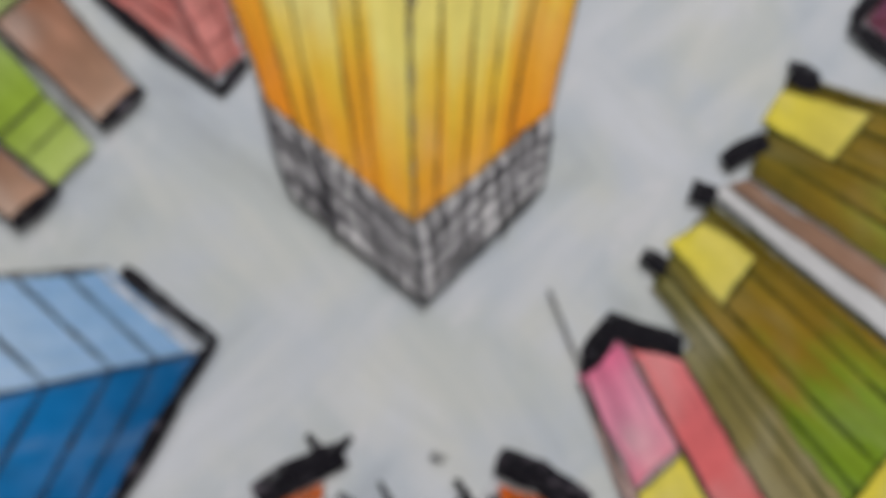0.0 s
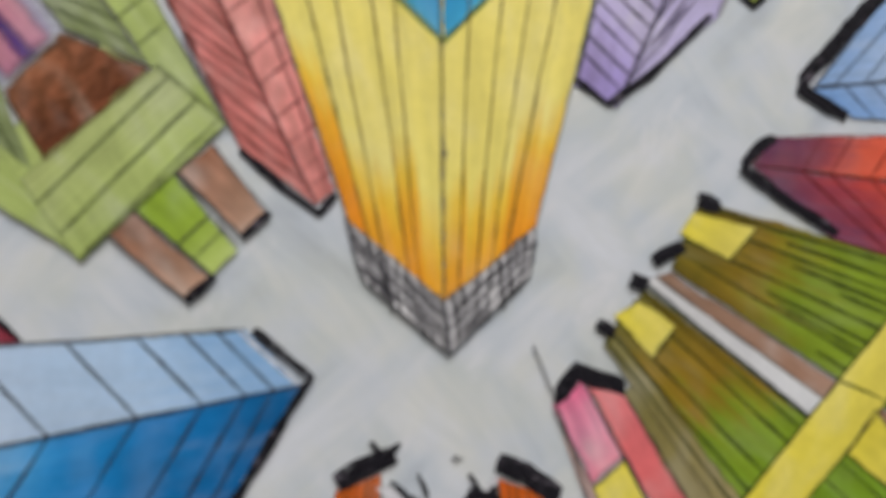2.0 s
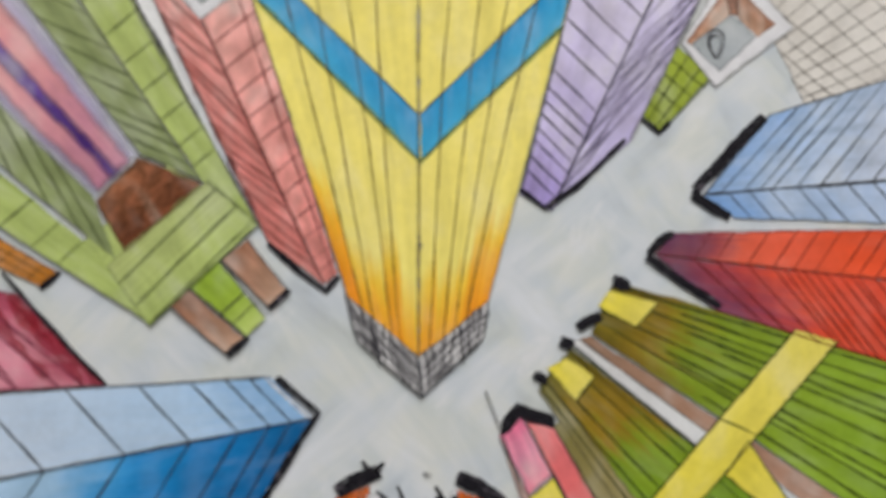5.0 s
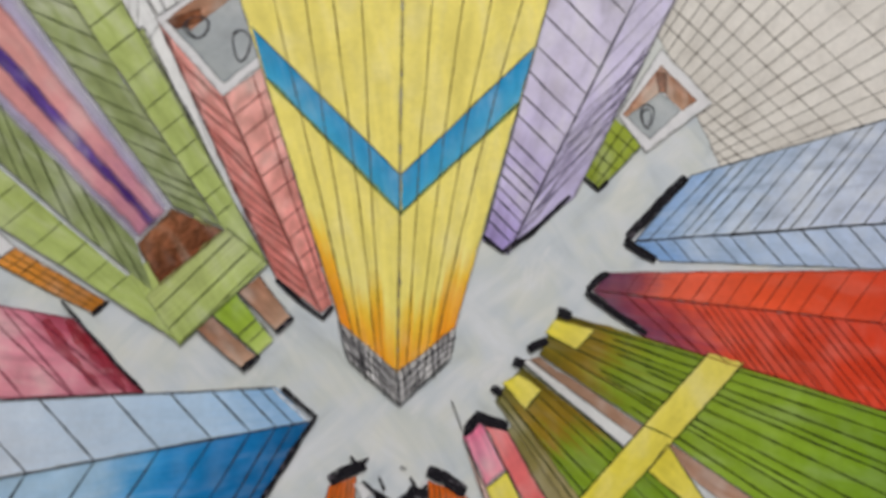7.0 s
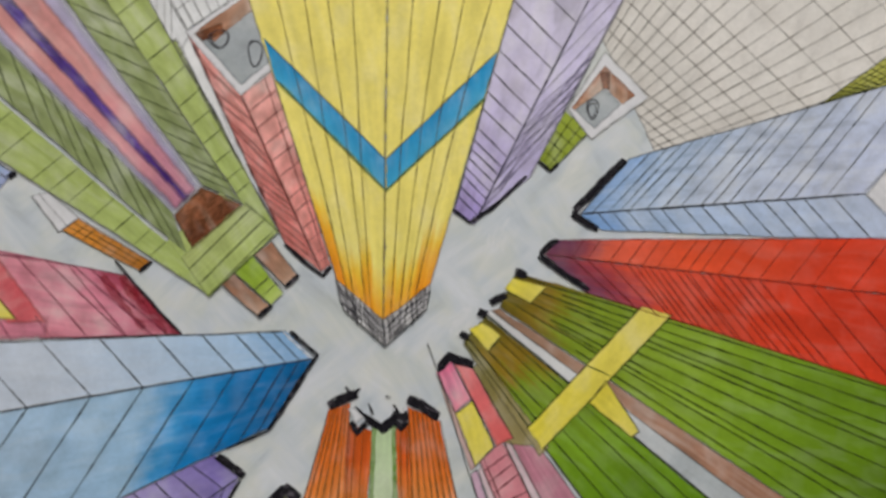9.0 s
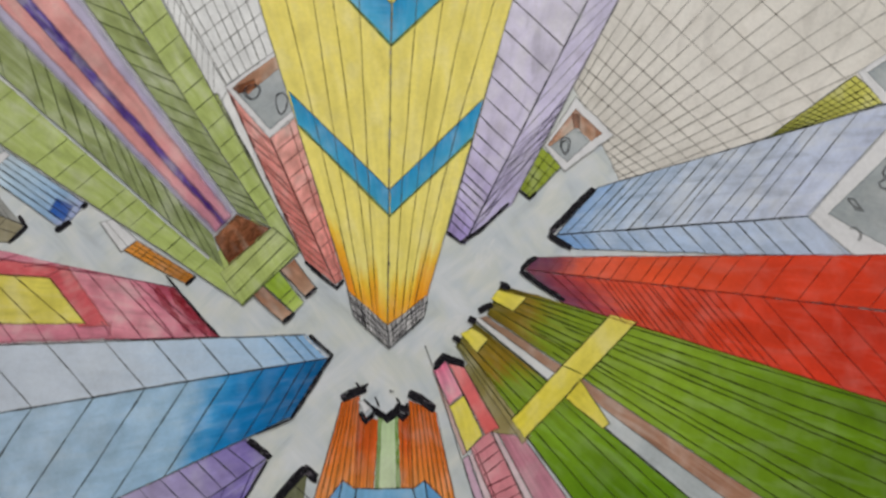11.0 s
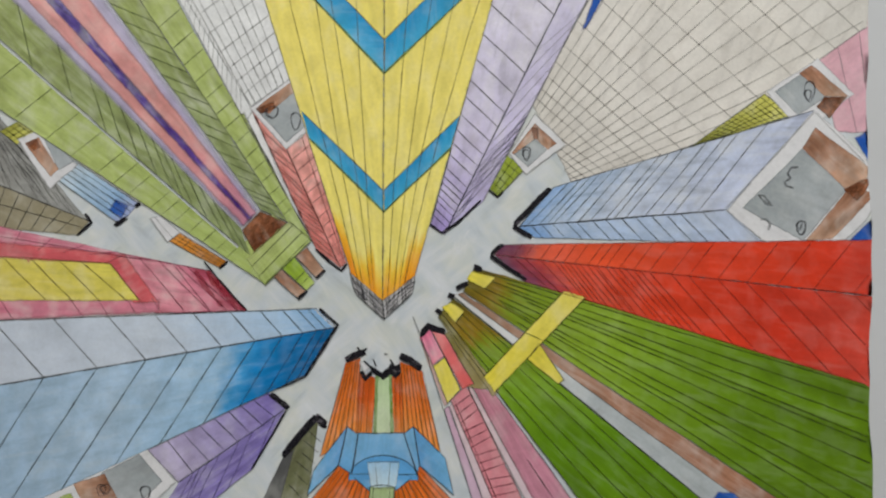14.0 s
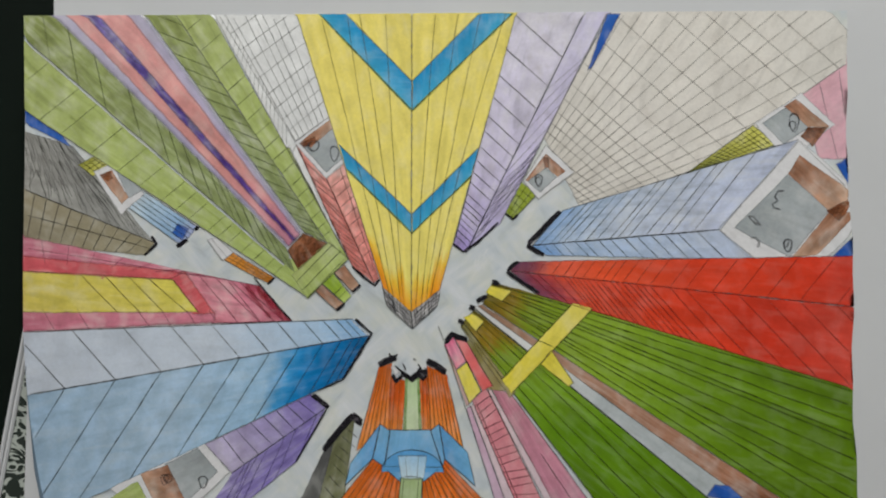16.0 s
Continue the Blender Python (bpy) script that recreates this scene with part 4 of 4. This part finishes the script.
ink(b, "pipe_rim", [[(ring[0] + 4.6 * math.cos(a), ring[1] + 1.6 * math.sin(a)) for a in (math.pi * k / 8 for k in range(9))]], 0.5, PENCIL, 7.2)
ink(b, "black_foot", [[(-12.3, -13.4), (-9.8, -12.0), (-6.2, -10.5)]], 2.3, BLACK, 6.6)
ink(b, "black_foot", [[(5.2, -11.9), (8.4, -13.3), (12.2, -16.0)]], 2.5, BLACK, 6.62)
ink(b, "black_scribble", [[(-8.5, -9.1), (-6.9, -11.6)], [(-7.9, -12.3), (-5.3, -9.4)], [(-6.6, -13.7), (-3.7, -16.1)], [(-3.4, -12.9), (-2.4, -15.4)], [(2.0, -12.8), (3.3, -15.4)]], 0.8, BLACK, 6.64, wobble=0.5)
ink(b, "black_scribble", [[(-7.5, -17.2), (-6.1, -19.3), (-4.0, -17.3)], [(-4.3, -15.7), (-1.8, -17.6), (-0.4, -18.6), (1.4, -17.3), (2.6, -15.1)], [(-3.7, -16.4), (-0.8, -18.3), (1.7, -16.3)], [(2.5, -17.2), (3.9, -18.4), (5.2, -16.8)], [(2.7, -15.4), (4.2, -16.0), (5.2, -15.0)]], 1.7, BLACK, 6.66, wobble=0.6)
ink(b, "grey_dot", [[(0.3, -11.1), (1.5, -11.4)]], 1.1, SCRIBBLE, 6.64)
# -- khaki block --
q = reach(((-32.6, -44.6), (-21.1, -32.2), (-24.5, -57.7), (-38.9, -63.5)), 1.5)
b = drawn("drawn_khaki_block", "small khaki block with black foot", q, KHAKI, 4)
ink(b, "floor_line", [[(-24.3, -36.5), (-20.5, -39.9)], [(-25.9, -39.6), (-21.2, -43.4)], [(-26.8, -43.4), (-22.4, -46.8)], [(-28.4, -46.2), (-23.7, -50.0)], [(-29.3, -49.7), (-24.6, -54.1)], [(-30.9, -53.8), (-26.5, -58.2)], [(-32.5, -57.9), (-28.4, -62.3)]], 0.5, PENCIL, 4.7)
q2 = reach(((-32.8, -44.9), (-29.0, -41.9), (-34.7, -63.5), (-41.9, -63.5)), 1.5)
more(b, "shaded_side", q2, DARKGREY, 4.2, "dark grey side")
ink(b, "black_foot", [[(-19.2, -34.7), (-22.4, -32.1), (-27.1, -37.7), (-32.8, -44.6)], [(-22.2, -31.7), (-18.8, -34.3)]], 2.5, BLACK, 4.8)
# -- purple block --
q = ((-37.3, -24.0), (-32.1, -29.4), (-66.8, -53.3), (-76.8, -42.6))
b = drawn("drawn_purple_block", "purple block with black foot and white roof edge", q, PURPLE, 7)
ink(b, "floor_line", ruled(q, (), [(0.021, -0.026), (0.132, -0.03), (0.232, -0.017), (0.333, -0.005), (0.451, -0.008), (0.574, -0.011), (0.707, 0.003), (0.841, 0.022)], "b"), 0.45, PENCIL, 7.6)
ink(b, "wall_edge", ruled(q, (), (), "cd"), 0.34, FAINT, 7.6)
q2 = ((-32.1, -29.4), (-42.9, -48.9), (-87.7, -84.8), (-66.4, -53.0))
s = more(b, "lower_wall", q2, PURPLELOW, 7.2)
ink(s, "slanted_line", ruled(q2, (), [(0.084, -0.092), (0.304, -0.135), (0.448, -0.163), (0.623, -0.155), (0.731, -0.144), (0.807, -0.201), (0.864, -0.15)]), 0.55, inked("violet_line", (72, 56, 120), 0.62), 7.7, wobble=0.5)
ink(b, "black_foot", [[(-36.9, -24.4), (-34.1, -26.4), (-31.0, -29.1)]], 1.7, BLACK, 7.8)
ink(b, "black_foot", [[(-31.7, -29.9), (-37.5, -39.7), (-42.9, -48.7)]], 0.75, BLACK, 7.8)
r = more(b, "roof", reach(((-77.0, -42.2), (-67.5, -52.8), (-91.8, -76.1), (-113.9, -58.8)), 1.0), WHITE, 6.9, "white roof edge")
more(r, "roof_floor", ((-79.5, -43.8), (-71.9, -52.8), (-84.9, -65.6), (-92.1, -50.3)), POOL, 7.25, "grey roof")
more(r, "parapet", ((-90.9, -50.3), (-83.4, -65.6), (-95.6, -65.7), (-101.3, -53.8)), BROWNPALE, 7.3, "brown parapet")
more(r, "roof_garden", ((-104.7, -57.6), (-102.0, -56.8), (-97.5, -65.7), (-116.6, -65.9)), GRASSLIGHT, 7.35, "light green strip")
ink(r, "roof_scribble", [loop_line(*(-92.1, -56.0), 1.9, 1.0, 0.4), loop_line(*(-90.6, -55.6), 1.9, 0.8, 2.4), loop_line(*(-77.6, -56.6), 2.0, 1.1, 1.0)], 0.6, SCRIBBLE, 7.9)
# -- long blue block --
q = ((-21.8, 3.4), (-15.9, -2.7), (-158.7, -27.5), (-158.6, -2.1))
b = drawn("drawn_blue_block", "long pale blue block with a deep blue end", q, BLUETOP, 8)
nodes = (0.02, 0.041, 0.073, 0.119, 0.182, 0.258, 0.336, 0.43, 0.541, 0.663, 0.799)
ink(b, "floor_line", ruled(q, (), [(v * (1.13 + 0.05 * v), -v * (0.13 + 0.05 * v)) for v in nodes], "bd"), 0.5, PENCIL, 8.7)
q2 = ((-15.9, -2.7), (-25.1, -18.1), (-159.1, -81.5), (-158.7, -27.5))
ink(b, "bare_edge", [[(-22.5, 3.3), (-16.4, -2.5)], [(-15.9, -3.3), (-22.4, -13.0)]], 0.6, BARE, 8.75)
s = more(b, "lower_wall", q2, BLUELOW, 8.2)
ink(s, "floor_line", ruled(q2, (), [(v, 0.4 * v - 0.004 - 0.12 * max(0.0, v - 0.55)) for v in nodes], ""), 0.5, PENCIL, 8.8)
ink(b, "black_foot", [[(-20.9, 3.3), (-17.6, 0.4), (-14.7, -2.1)], [(-14.9, -2.1), (-18.6, -7.7), (-25.6, -18.7)]], 1.15, BLACK, 8.9)
ink(b, "black_foot", [[(-25.6, -18.9), (-34.7, -22.7)]], 0.6, BLACK, 8.9)
# -- pink and yellow block --
q = ((-56.6, 15.6), (-44.5, 2.5), (-74.8, 1.8), (-86.5, 21.2))
b = drawn("drawn_pink_yellow_block", "pink block with a yellow panel", q, PINKBLOCK, 7)
ink(b, "slanted_line", ruled(q, (), [(0.244, -0.146), (0.36, -0.153), (0.4, -0.006), (0.561, -0.165), (0.765, -0.104)], "abd"), 0.45, inked("maroon_line", (120, 40, 66), 0.7), 7.7)
ink(b, "crimson_streak", [[between(q, 0.15, 0.1), between(q, 0.95, 0.08)], [between(q, 0.1, 0.2), between(q, 0.9, 0.22)], [between(q, 0.0, 0.04), between(q, 0.98, 0.03)]], 1.6, CRIMSONINK, 7.6, wobble=0.6)
ink(b, "dark_edge", [[(-58.8, 18.3), (-56.2, 15.6), (-49.8, 8.1), (-44.5, 2.7)]], 0.7, BLACK, 7.8, wobble=0.5)
q2 = ((-65.3, 17.1), (-85.4, 20.1), (-160.4, 25.7), (-160.3, 37.8))
s = more(b, "upper_band", q2, PINKBAND, 7.1, "pink band")
ink(s, "slanted_line", ruled(q2, (0.45,), [(v, -0.08) for v in spaced(9)], ""), 0.42, inked("wine_line", (130, 50, 74), 0.6), 7.75)
q3 = ((-83.9, 21.0), (-88.8, 16.3), (-160.4, 20.4), (-160.3, 28.6))
more(b, "crimson_band", q3, CRIMSON, 7.3, "crimson band")
more(b, "crimson_band", ((-84.2, 21.2), (-72.9, 5.0), (-81.5, 5.0), (-91.0, 18.2)), CRIMSON, 7.35, "crimson band")
q4 = ((-89.0, 18.0), (-79.3, 5.6), (-160.5, 5.5), (-160.4, 22.2))
s = more(b, "yellow_panel", q4, SAFFRON, 7.4, "yellow panel")
ink(s, "panel_line", ruled(q4, (), [(0.133, -0.081), (0.233, -0.075), (0.367, -0.098), (0.492, -0.119)], "ad"), 0.45, BROWNINK, 7.8)
q5 = ((-72.5, 6.6), (-72.9, 1.6), (-160.5, -2.8), (-160.5, 7.0))
s = more(b, "lower_band", q5, PINKBAND, 7.28, "pink band")
ink(s, "slanted_line", ruled(q5, (), [(0.033, -0.044), (0.128, -0.042), (0.237, -0.047), (0.34, -0.058), (0.6, -0.058), (0.75, -0.058)], ""), 0.42, inked("rose_line", (140, 60, 84), 0.6), 7.8)
# -- taupe block and hatched ground --
q = ((-127.6, 68.1), (-95.6, 31.2), (-151.1, 53.1), (-151.1, 75.4))
b = drawn("drawn_hatched_ground", "grey ground scribbled over with pencil hatching", q, GREYHATCH, 3)
ink(b, "pencil_hatching", [[between(q, a, v + random.uniform(-0.03, 0.03)), between(q, min(1.0, a + random.uniform(0.3, 0.6)), v + random.uniform(-0.03, 0.06))] for v in spaced(30) for a in (0.0, 0.3, 0.55)], 0.42, GRIDLINE, 3.6, wobble=0.9)
q = ((-95.8, 31.6), (-100.1, 27.0), (-151.0, 31.9), (-151.1, 53.9))
b = drawn("drawn_taupe_block", "taupe block with slanted floor lines", q, TAUPE, 4)
ink(b, "floor_line", ruled(q, (0.45,), [(v, 0.05) for v in spaced(12)], "d"), 0.45, PENCIL, 4.6)
ink(b, "black_foot", [[(-97.3, 34.1), (-95.4, 31.2), (-99.9, 27.0)]], 1.2, BLACK, 4.7)
b = drawn("drawn_blue_patch", "cobalt blue marker patch", ((-147.2, 83.3), (-137.2, 79.7), (-127.6, 67.3), (-147.2, 76.9)), COBALT, 3.7)
q = ((-125.4, 60.9), (-118.5, 64.7), (-112.4, 60.4), (-119.7, 56.6))
b = drawn("drawn_lime_block", "small yellow-green gridded block", q, LIME, 4)
ink(b, "window_grid", ruled(q, spaced(4), [(v, 0) for v in spaced(4)], "bd"), 0.4, GREENINK, 4.6)
q = ((-107.6, 46.0), (-101.2, 51.6), (-79.8, 37.4), (-85.7, 30.3))
b = drawn("drawn_small_blue_block", "small blue block with white roof edge", (q[2], q[3], q[0], q[1]), BLUESMALL, 4)
ink(b, "floor_line", ruled(q, (0.2, 0.4, 0.6, 0.8), (), "bd"), 0.4, PENCIL, 4.6)
more(b, "deep_blue_window", ((-87.2, 38.9), (-82.7, 37.0), (-85.4, 32.1), (-89.9, 35.2)), COBALT, 4.4, "deep blue patch")
ink(b, "black_foot", [[(-80.8, 36.3), (-79.3, 37.4)], [(-87.6, 30.3), (-83.8, 32.9)]], 1.4, BLACK, 4.7)
r = more(b, "roof", ((-119.5, 58.3), (-112.8, 61.2), (-99.5, 50.1), (-108.9, 41.8)), WHITE, 4.8, "white roof edge")
more(r, "roof_floor", ((-111.5, 59.9), (-107.2, 58.2), (-100.7, 51.0), (-105.9, 48.1)), POOL, 5.3, "grey roof")
more(r, "parapet", ((-117.1, 57.0), (-112.4, 59.1), (-105.9, 48.5), (-108.5, 46.0)), BROWNPALE, 5.35, "brown parapet")
more(r, "parapet", ((-116.7, 57.0), (-112.8, 58.7), (-112.0, 55.7), (-114.1, 54.5)), BROWN, 5.5, "dark brown corner")
# -- small amber block --
q = ((-53.3, 16.3), (-51.2, 18.6), (-66.2, 27.9), (-69.8, 25.2))
b = drawn("drawn_amber_block", "small amber block with a grid and white roof", q, AMBER, 4)
ink(b, "window_grid", ruled(q, (0.33, 0.66), [(v, 0) for v in spaced(8)], "abd"), 0.42, BROWNINK, 4.6)
ink(b, "black_foot", [[(-53.5, 16.3), (-50.8, 18.6)]], 1.0, BLACK, 4.7)
q = ((-76.2, 32.5), (-72.5, 33.5), (-66.2, 27.9), (-70.5, 24.6))
r = more(b, "roof", q, WHITE, 4.3, "white roof edge")
ink(r, "roof_edge", ruled(q, (0.45,), (), "bcd"), 0.4, GRIDLINE, 4.75)
# -- green terraced tower --
q = reach(((-39.2, 11.9), (-45.6, 21.3), (-152.2, 112.9), (-152.3, 85.6)), 1.2)
b = drawn("drawn_green_terrace_tower", "light green terraced tower with a pink and violet roof strip", q, GRASSLIGHT, 8)
ink(b, "floor_line", ruled(q, (), [(v, -0.065 - 0.08 * v) for v in (0.088, 0.114, 0.146, 0.18, 0.216, 0.244, 0.271, 0.323, 0.36, 0.399, 0.462, 0.523, 0.6, 0.685, 0.745, 0.843, 0.93)]), 0.45, OLIVEINK, 8.8)
ink(b, "wall_edge", ruled(q, (), (), "d"), 0.3, FAINT, 8.8)
q2 = reach(((-43.2, 20.2), (-46.3, 29.5), (-127.3, 110.9), (-146.5, 109.1)), 1.3)
s = more(b, "dull_wall", q2, GRASSDARK, 8.1, "dull green wall")
ink(s, "floor_line", ruled(q2, (), [(v, 0.22 * v + 0.045) for v in (0.01, 0.035, 0.068, 0.104, 0.14, 0.165, 0.19, 0.227, 0.269, 0.309, 0.35, 0.43, 0.53, 0.609, 0.69, 0.77)]), 0.5, OLIVEINK, 8.85)
q3 = ((-46.2, 29.0), (-39.9, 35.3), (-96.5, 112.6), (-131.1, 112.8))
s = more(b, "lavender_strip", reach(q3, 1.2), LAVGREY, 8.2, "lavender grey roof strip")
q4 = ((-45.4, 29.6), (-41.0, 34.3), (-102.2, 112.6), (-125.4, 112.7))
s2 = more(s, "pink_strip", reach(q4, 1.2), SALMON, 8.5, "salmon pink strip")
q5 = ((-43.9, 31.3), (-42.5, 32.8), (-109.8, 108.9), (-115.5, 108.9))
s2 = more(s, "violet_strip", reach(q5, 1.2), VIOLET, 8.8, "violet streak")
q6 = ((-39.9, 35.2), (-31.5, 31.7), (-84.0, 110.6), (-96.5, 112.6))
s = more(b, "dull_wall", reach(q6, 1.2), GRASSDARK, 8.15, "dull green wall")
ink(s, "floor_line", ruled(reach(q6, 1.2), (), [(v, -0.005 - 0.05 * v) for v in (0.03, 0.055, 0.081, 0.126, 0.17, 0.21, 0.266, 0.314, 0.365, 0.422, 0.474, 0.538, 0.598, 0.66, 0.722, 0.811, 0.9)]), 0.5, OLIVEINK, 8.86)
q7 = ((-31.5, 31.8), (-23.4, 25.2), (-71.1, 110.5), (-84.0, 110.6))
s = more(b, "light_wall", reach(q7, 1.2), GRASSLIGHT, 8.25, "light green wall")
ink(s, "floor_line", ruled(reach(q7, 1.2), (), [(v, 0.09 - 0.02 * v) for v in (0.019, 0.049, 0.089, 0.131, 0.171, 0.213, 0.264, 0.315, 0.363, 0.416, 0.472, 0.53, 0.587, 0.66, 0.747, 0.83)]), 0.5, OLIVEINK, 8.87)
ink(s, "wall_edge", ruled(reach(q7, 1.2), (), (), "bd"), 0.34, FAINT, 8.87)
more(b, "terrace_back", ((-51.3, 19.6), (-38.4, 11.0), (-23.6, 25.2), (-36.0, 34.1)), GRASSLIGHT, 7.9, "light green ground of the terrace")
q8 = ((-38.6, 10.9), (-23.4, 25.3), (-30.6, 31.7), (-44.8, 19.4))
s = more(b, "terrace", q8, GRASSLIGHT, 8.55, "light green terrace")
ink(s, "terrace_line", ruled(q8, (), [(0.02, 0.09), (0.33, 0.11), (0.7, 0.11)], "ab"), 0.5, OLIVEINK, 8.95)
q9 = ((-42.0, 21.4), (-31.4, 31.2), (-40.2, 34.9), (-46.1, 28.8))
s = more(b, "brown_cap", q9, BROWN, 9.1, "mottled chestnut cap")
ink(s, "cap_edge", ruled(q9, (), (), "abcd"), 0.35, BROWNINK, 9.5)
for name, label, m, qs in (("brown_leg", "brown leg", BROWNPALE, ((-28.8, 20.3), (-25.1, 23.3), (-19.2, 15.7), (-22.0, 13.3))), ("green_leg", "light green leg", LEGGREEN, ((-33.2, 16.3), (-29.0, 20.2), (-22.3, 12.0), (-25.2, 9.1))),
                           ("brown_leg", "brown leg", BROWNPALE, ((-36.1, 13.7), (-33.2, 16.2), (-25.4, 9.1), (-27.7, 6.5)))):
    s = more(b, name, qs, m, 8.3, label)
    ink(s, "leg_line", ruled(qs, (), ((0.55, 0), (0.75, 0)) if m is LEGGREEN else (), "bd"), 0.4, PENCIL, 8.9)
ink(b, "black_foot", [[(-22.0, 13.3), (-19.1, 15.9)]], 1.2, BLACK, 9.0)
ink(b, "black_foot", [[(-27.9, 6.5), (-24.9, 9.1)]], 1.2, BLACK, 9.0)

# ---- table, papers and cloth round the drawing, and the room ----
def slab(name, x0, x1, y0, y1, z0, z1, material, parent=None, bevel=0.0, turn=0.0):
    bm = bmesh.new()
    bmesh.ops.create_cube(bm, size=1.0)
    for v in bm.verts:
        v.co = Vector((x0 + (v.co.x + 0.5) * (x1 - x0), y0 + (v.co.y + 0.5) * (y1 - y0), z0 + (v.co.z + 0.5) * (z1 - z0)))
    if bevel:
        bmesh.ops.bevel(bm, geom=bm.edges[:], offset=bevel, segments=2, affect="EDGES")
    if turn:
        bmesh.ops.rotate(bm, verts=bm.verts, cent=((x0 + x1) / 2, (y0 + y1) / 2, 0), matrix=Matrix.Rotation(radians(turn), 3, "Z"))
    return part(name, bm, material, parent)


WOOD = plain("dark_green_tabletop", (0.004, 0.0075, 0.0055), 0.7, 0.3, 9.0, shine=0.1)
BACKING = plain("white_backing_paper", (0.57, 0.575, 0.60), 0.7, 0.03, 12.0)
WALL = plain("room_wall", (0.7, 0.7, 0.68), 0.85, 0.04, 2.0)
FLOOR = plain("floor", (0.3, 0.27, 0.24), 0.6, 0.12, 3.0)
table = tagged(new("table"), "dark green, nearly black table under the papers", "table")
slab("tabletop", -0.7, 0.7, -0.4, 0.4, -0.03, -0.008, WOOD, table, 0.003)
for sx in (-0.64, 0.6):
    for sy in (-0.35, 0.31):
        slab("leg", sx, sx + 0.04, sy, sy + 0.04, -0.75, -0.03, WOOD, table, 0.002)
backing = slab("backing_sheet", -0.1355, 0.30, -0.22, 0.26, -0.0022, -0.0012, BACKING)
tagged(backing, "plain white sheet lying under the drawing", "paper")
loose = slab("loose_sheet", -0.1495, -0.01, -0.24, -0.012, -0.0045, -0.0035, BACKING, turn=-1.5)
tagged(loose, "white sheet lying askew under the drawing", "paper")


def floral():
    """Black cloth with a white scrolling print."""
    n = Nodes("printed_cloth")
    scroll = n.add("TexNoise", Scale=95.0, Detail=1.0, Distortion=2.6)
    n.link(n.place(), scroll.inputs["Vector"])
    fac = n.math("ABSOLUTE", n.math("SUBTRACT", scroll.outputs["Fac"], 0.5))
    n.link(n.ramp(fac, [(0.05, (0.42, 0.45, 0.42, 1)), (0.075, (0.012, 0.02, 0.015, 1))]), n.shader.inputs["Base Color"])
    n.shader.inputs["Roughness"].default_value = 0.8
    n.bump(n.noise(1500.0), 0.3, 0.0002)
    return n.mat


cloth = tagged(new("printed_cloth"), "black cloth with a white scroll print and white hem", "cloth")
slab("cloth_body", -0.2, -0.1, -0.24, 0.004, -0.0078, -0.0062, floral(), cloth, 0.0004)
for x0 in (-0.2026, -0.2006):
    slab("hem", x0, x0 + 0.0015, -0.24, 0.004, -0.0078, -0.0052, BACKING, cloth, 0.0004)
cloth.matrix_world = Matrix.Translation((-0.1463, 0.004, 0)) @ Matrix.Rotation(radians(-11), 4, "Z") @ Matrix.Translation((0.2, -0.004, 0))


def edge_shade_strip():
    """A strip added along the sheet's rim, bent down, in place of the shade there."""
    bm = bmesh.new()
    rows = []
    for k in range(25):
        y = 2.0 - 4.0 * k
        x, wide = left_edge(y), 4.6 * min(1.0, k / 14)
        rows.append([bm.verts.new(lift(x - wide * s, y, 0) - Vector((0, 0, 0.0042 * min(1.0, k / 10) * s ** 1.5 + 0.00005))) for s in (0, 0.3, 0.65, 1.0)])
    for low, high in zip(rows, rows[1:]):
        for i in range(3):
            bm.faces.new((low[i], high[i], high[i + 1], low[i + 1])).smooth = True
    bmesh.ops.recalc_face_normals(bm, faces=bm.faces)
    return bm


# blue-grey colour stands in for the shade beside the sheet's left edge
part("edge_shade_strip", edge_shade_strip(), wash("edge_shade_blue", [(0, (120, 142, 165))], bloom=0, edge=False), drawing, "blue-grey strip bent down from the sheet, standing in for the shade along its rim")
for name, x0, x1, y0, y1, z0, z1, m in (("floor", -2, 2, -2, 1.4, -0.8, -0.75, FLOOR), ("ceiling", -2, 2, -2, 1.4, 1.85, 1.9, WALL), ("wall_south", -2, 2, -2.1, -2, -0.75, 1.85, WALL),
                                        ("wall_west", -2.1, -2, -2, 1.4, -0.75, 1.85, WALL), ("wall_east", 2, 2.1, -2, 1.4, -0.75, 1.85, WALL)):
    tagged(slab(name, x0, x1, y0, y1, z0, z1, m), kind="structure")
north = tagged(new("wall_north"), kind="structure")
for x0, x1, z0, z1 in ((-2, -0.4, -0.75, 1.85), (0.7, 2, -0.75, 1.85), (-0.4, 0.7, -0.75, 0.3), (-0.4, 0.7, 1.3, 1.85)):
    slab("wall_section", x0, x1, 1.3, 1.4, z0, z1, WALL, north)
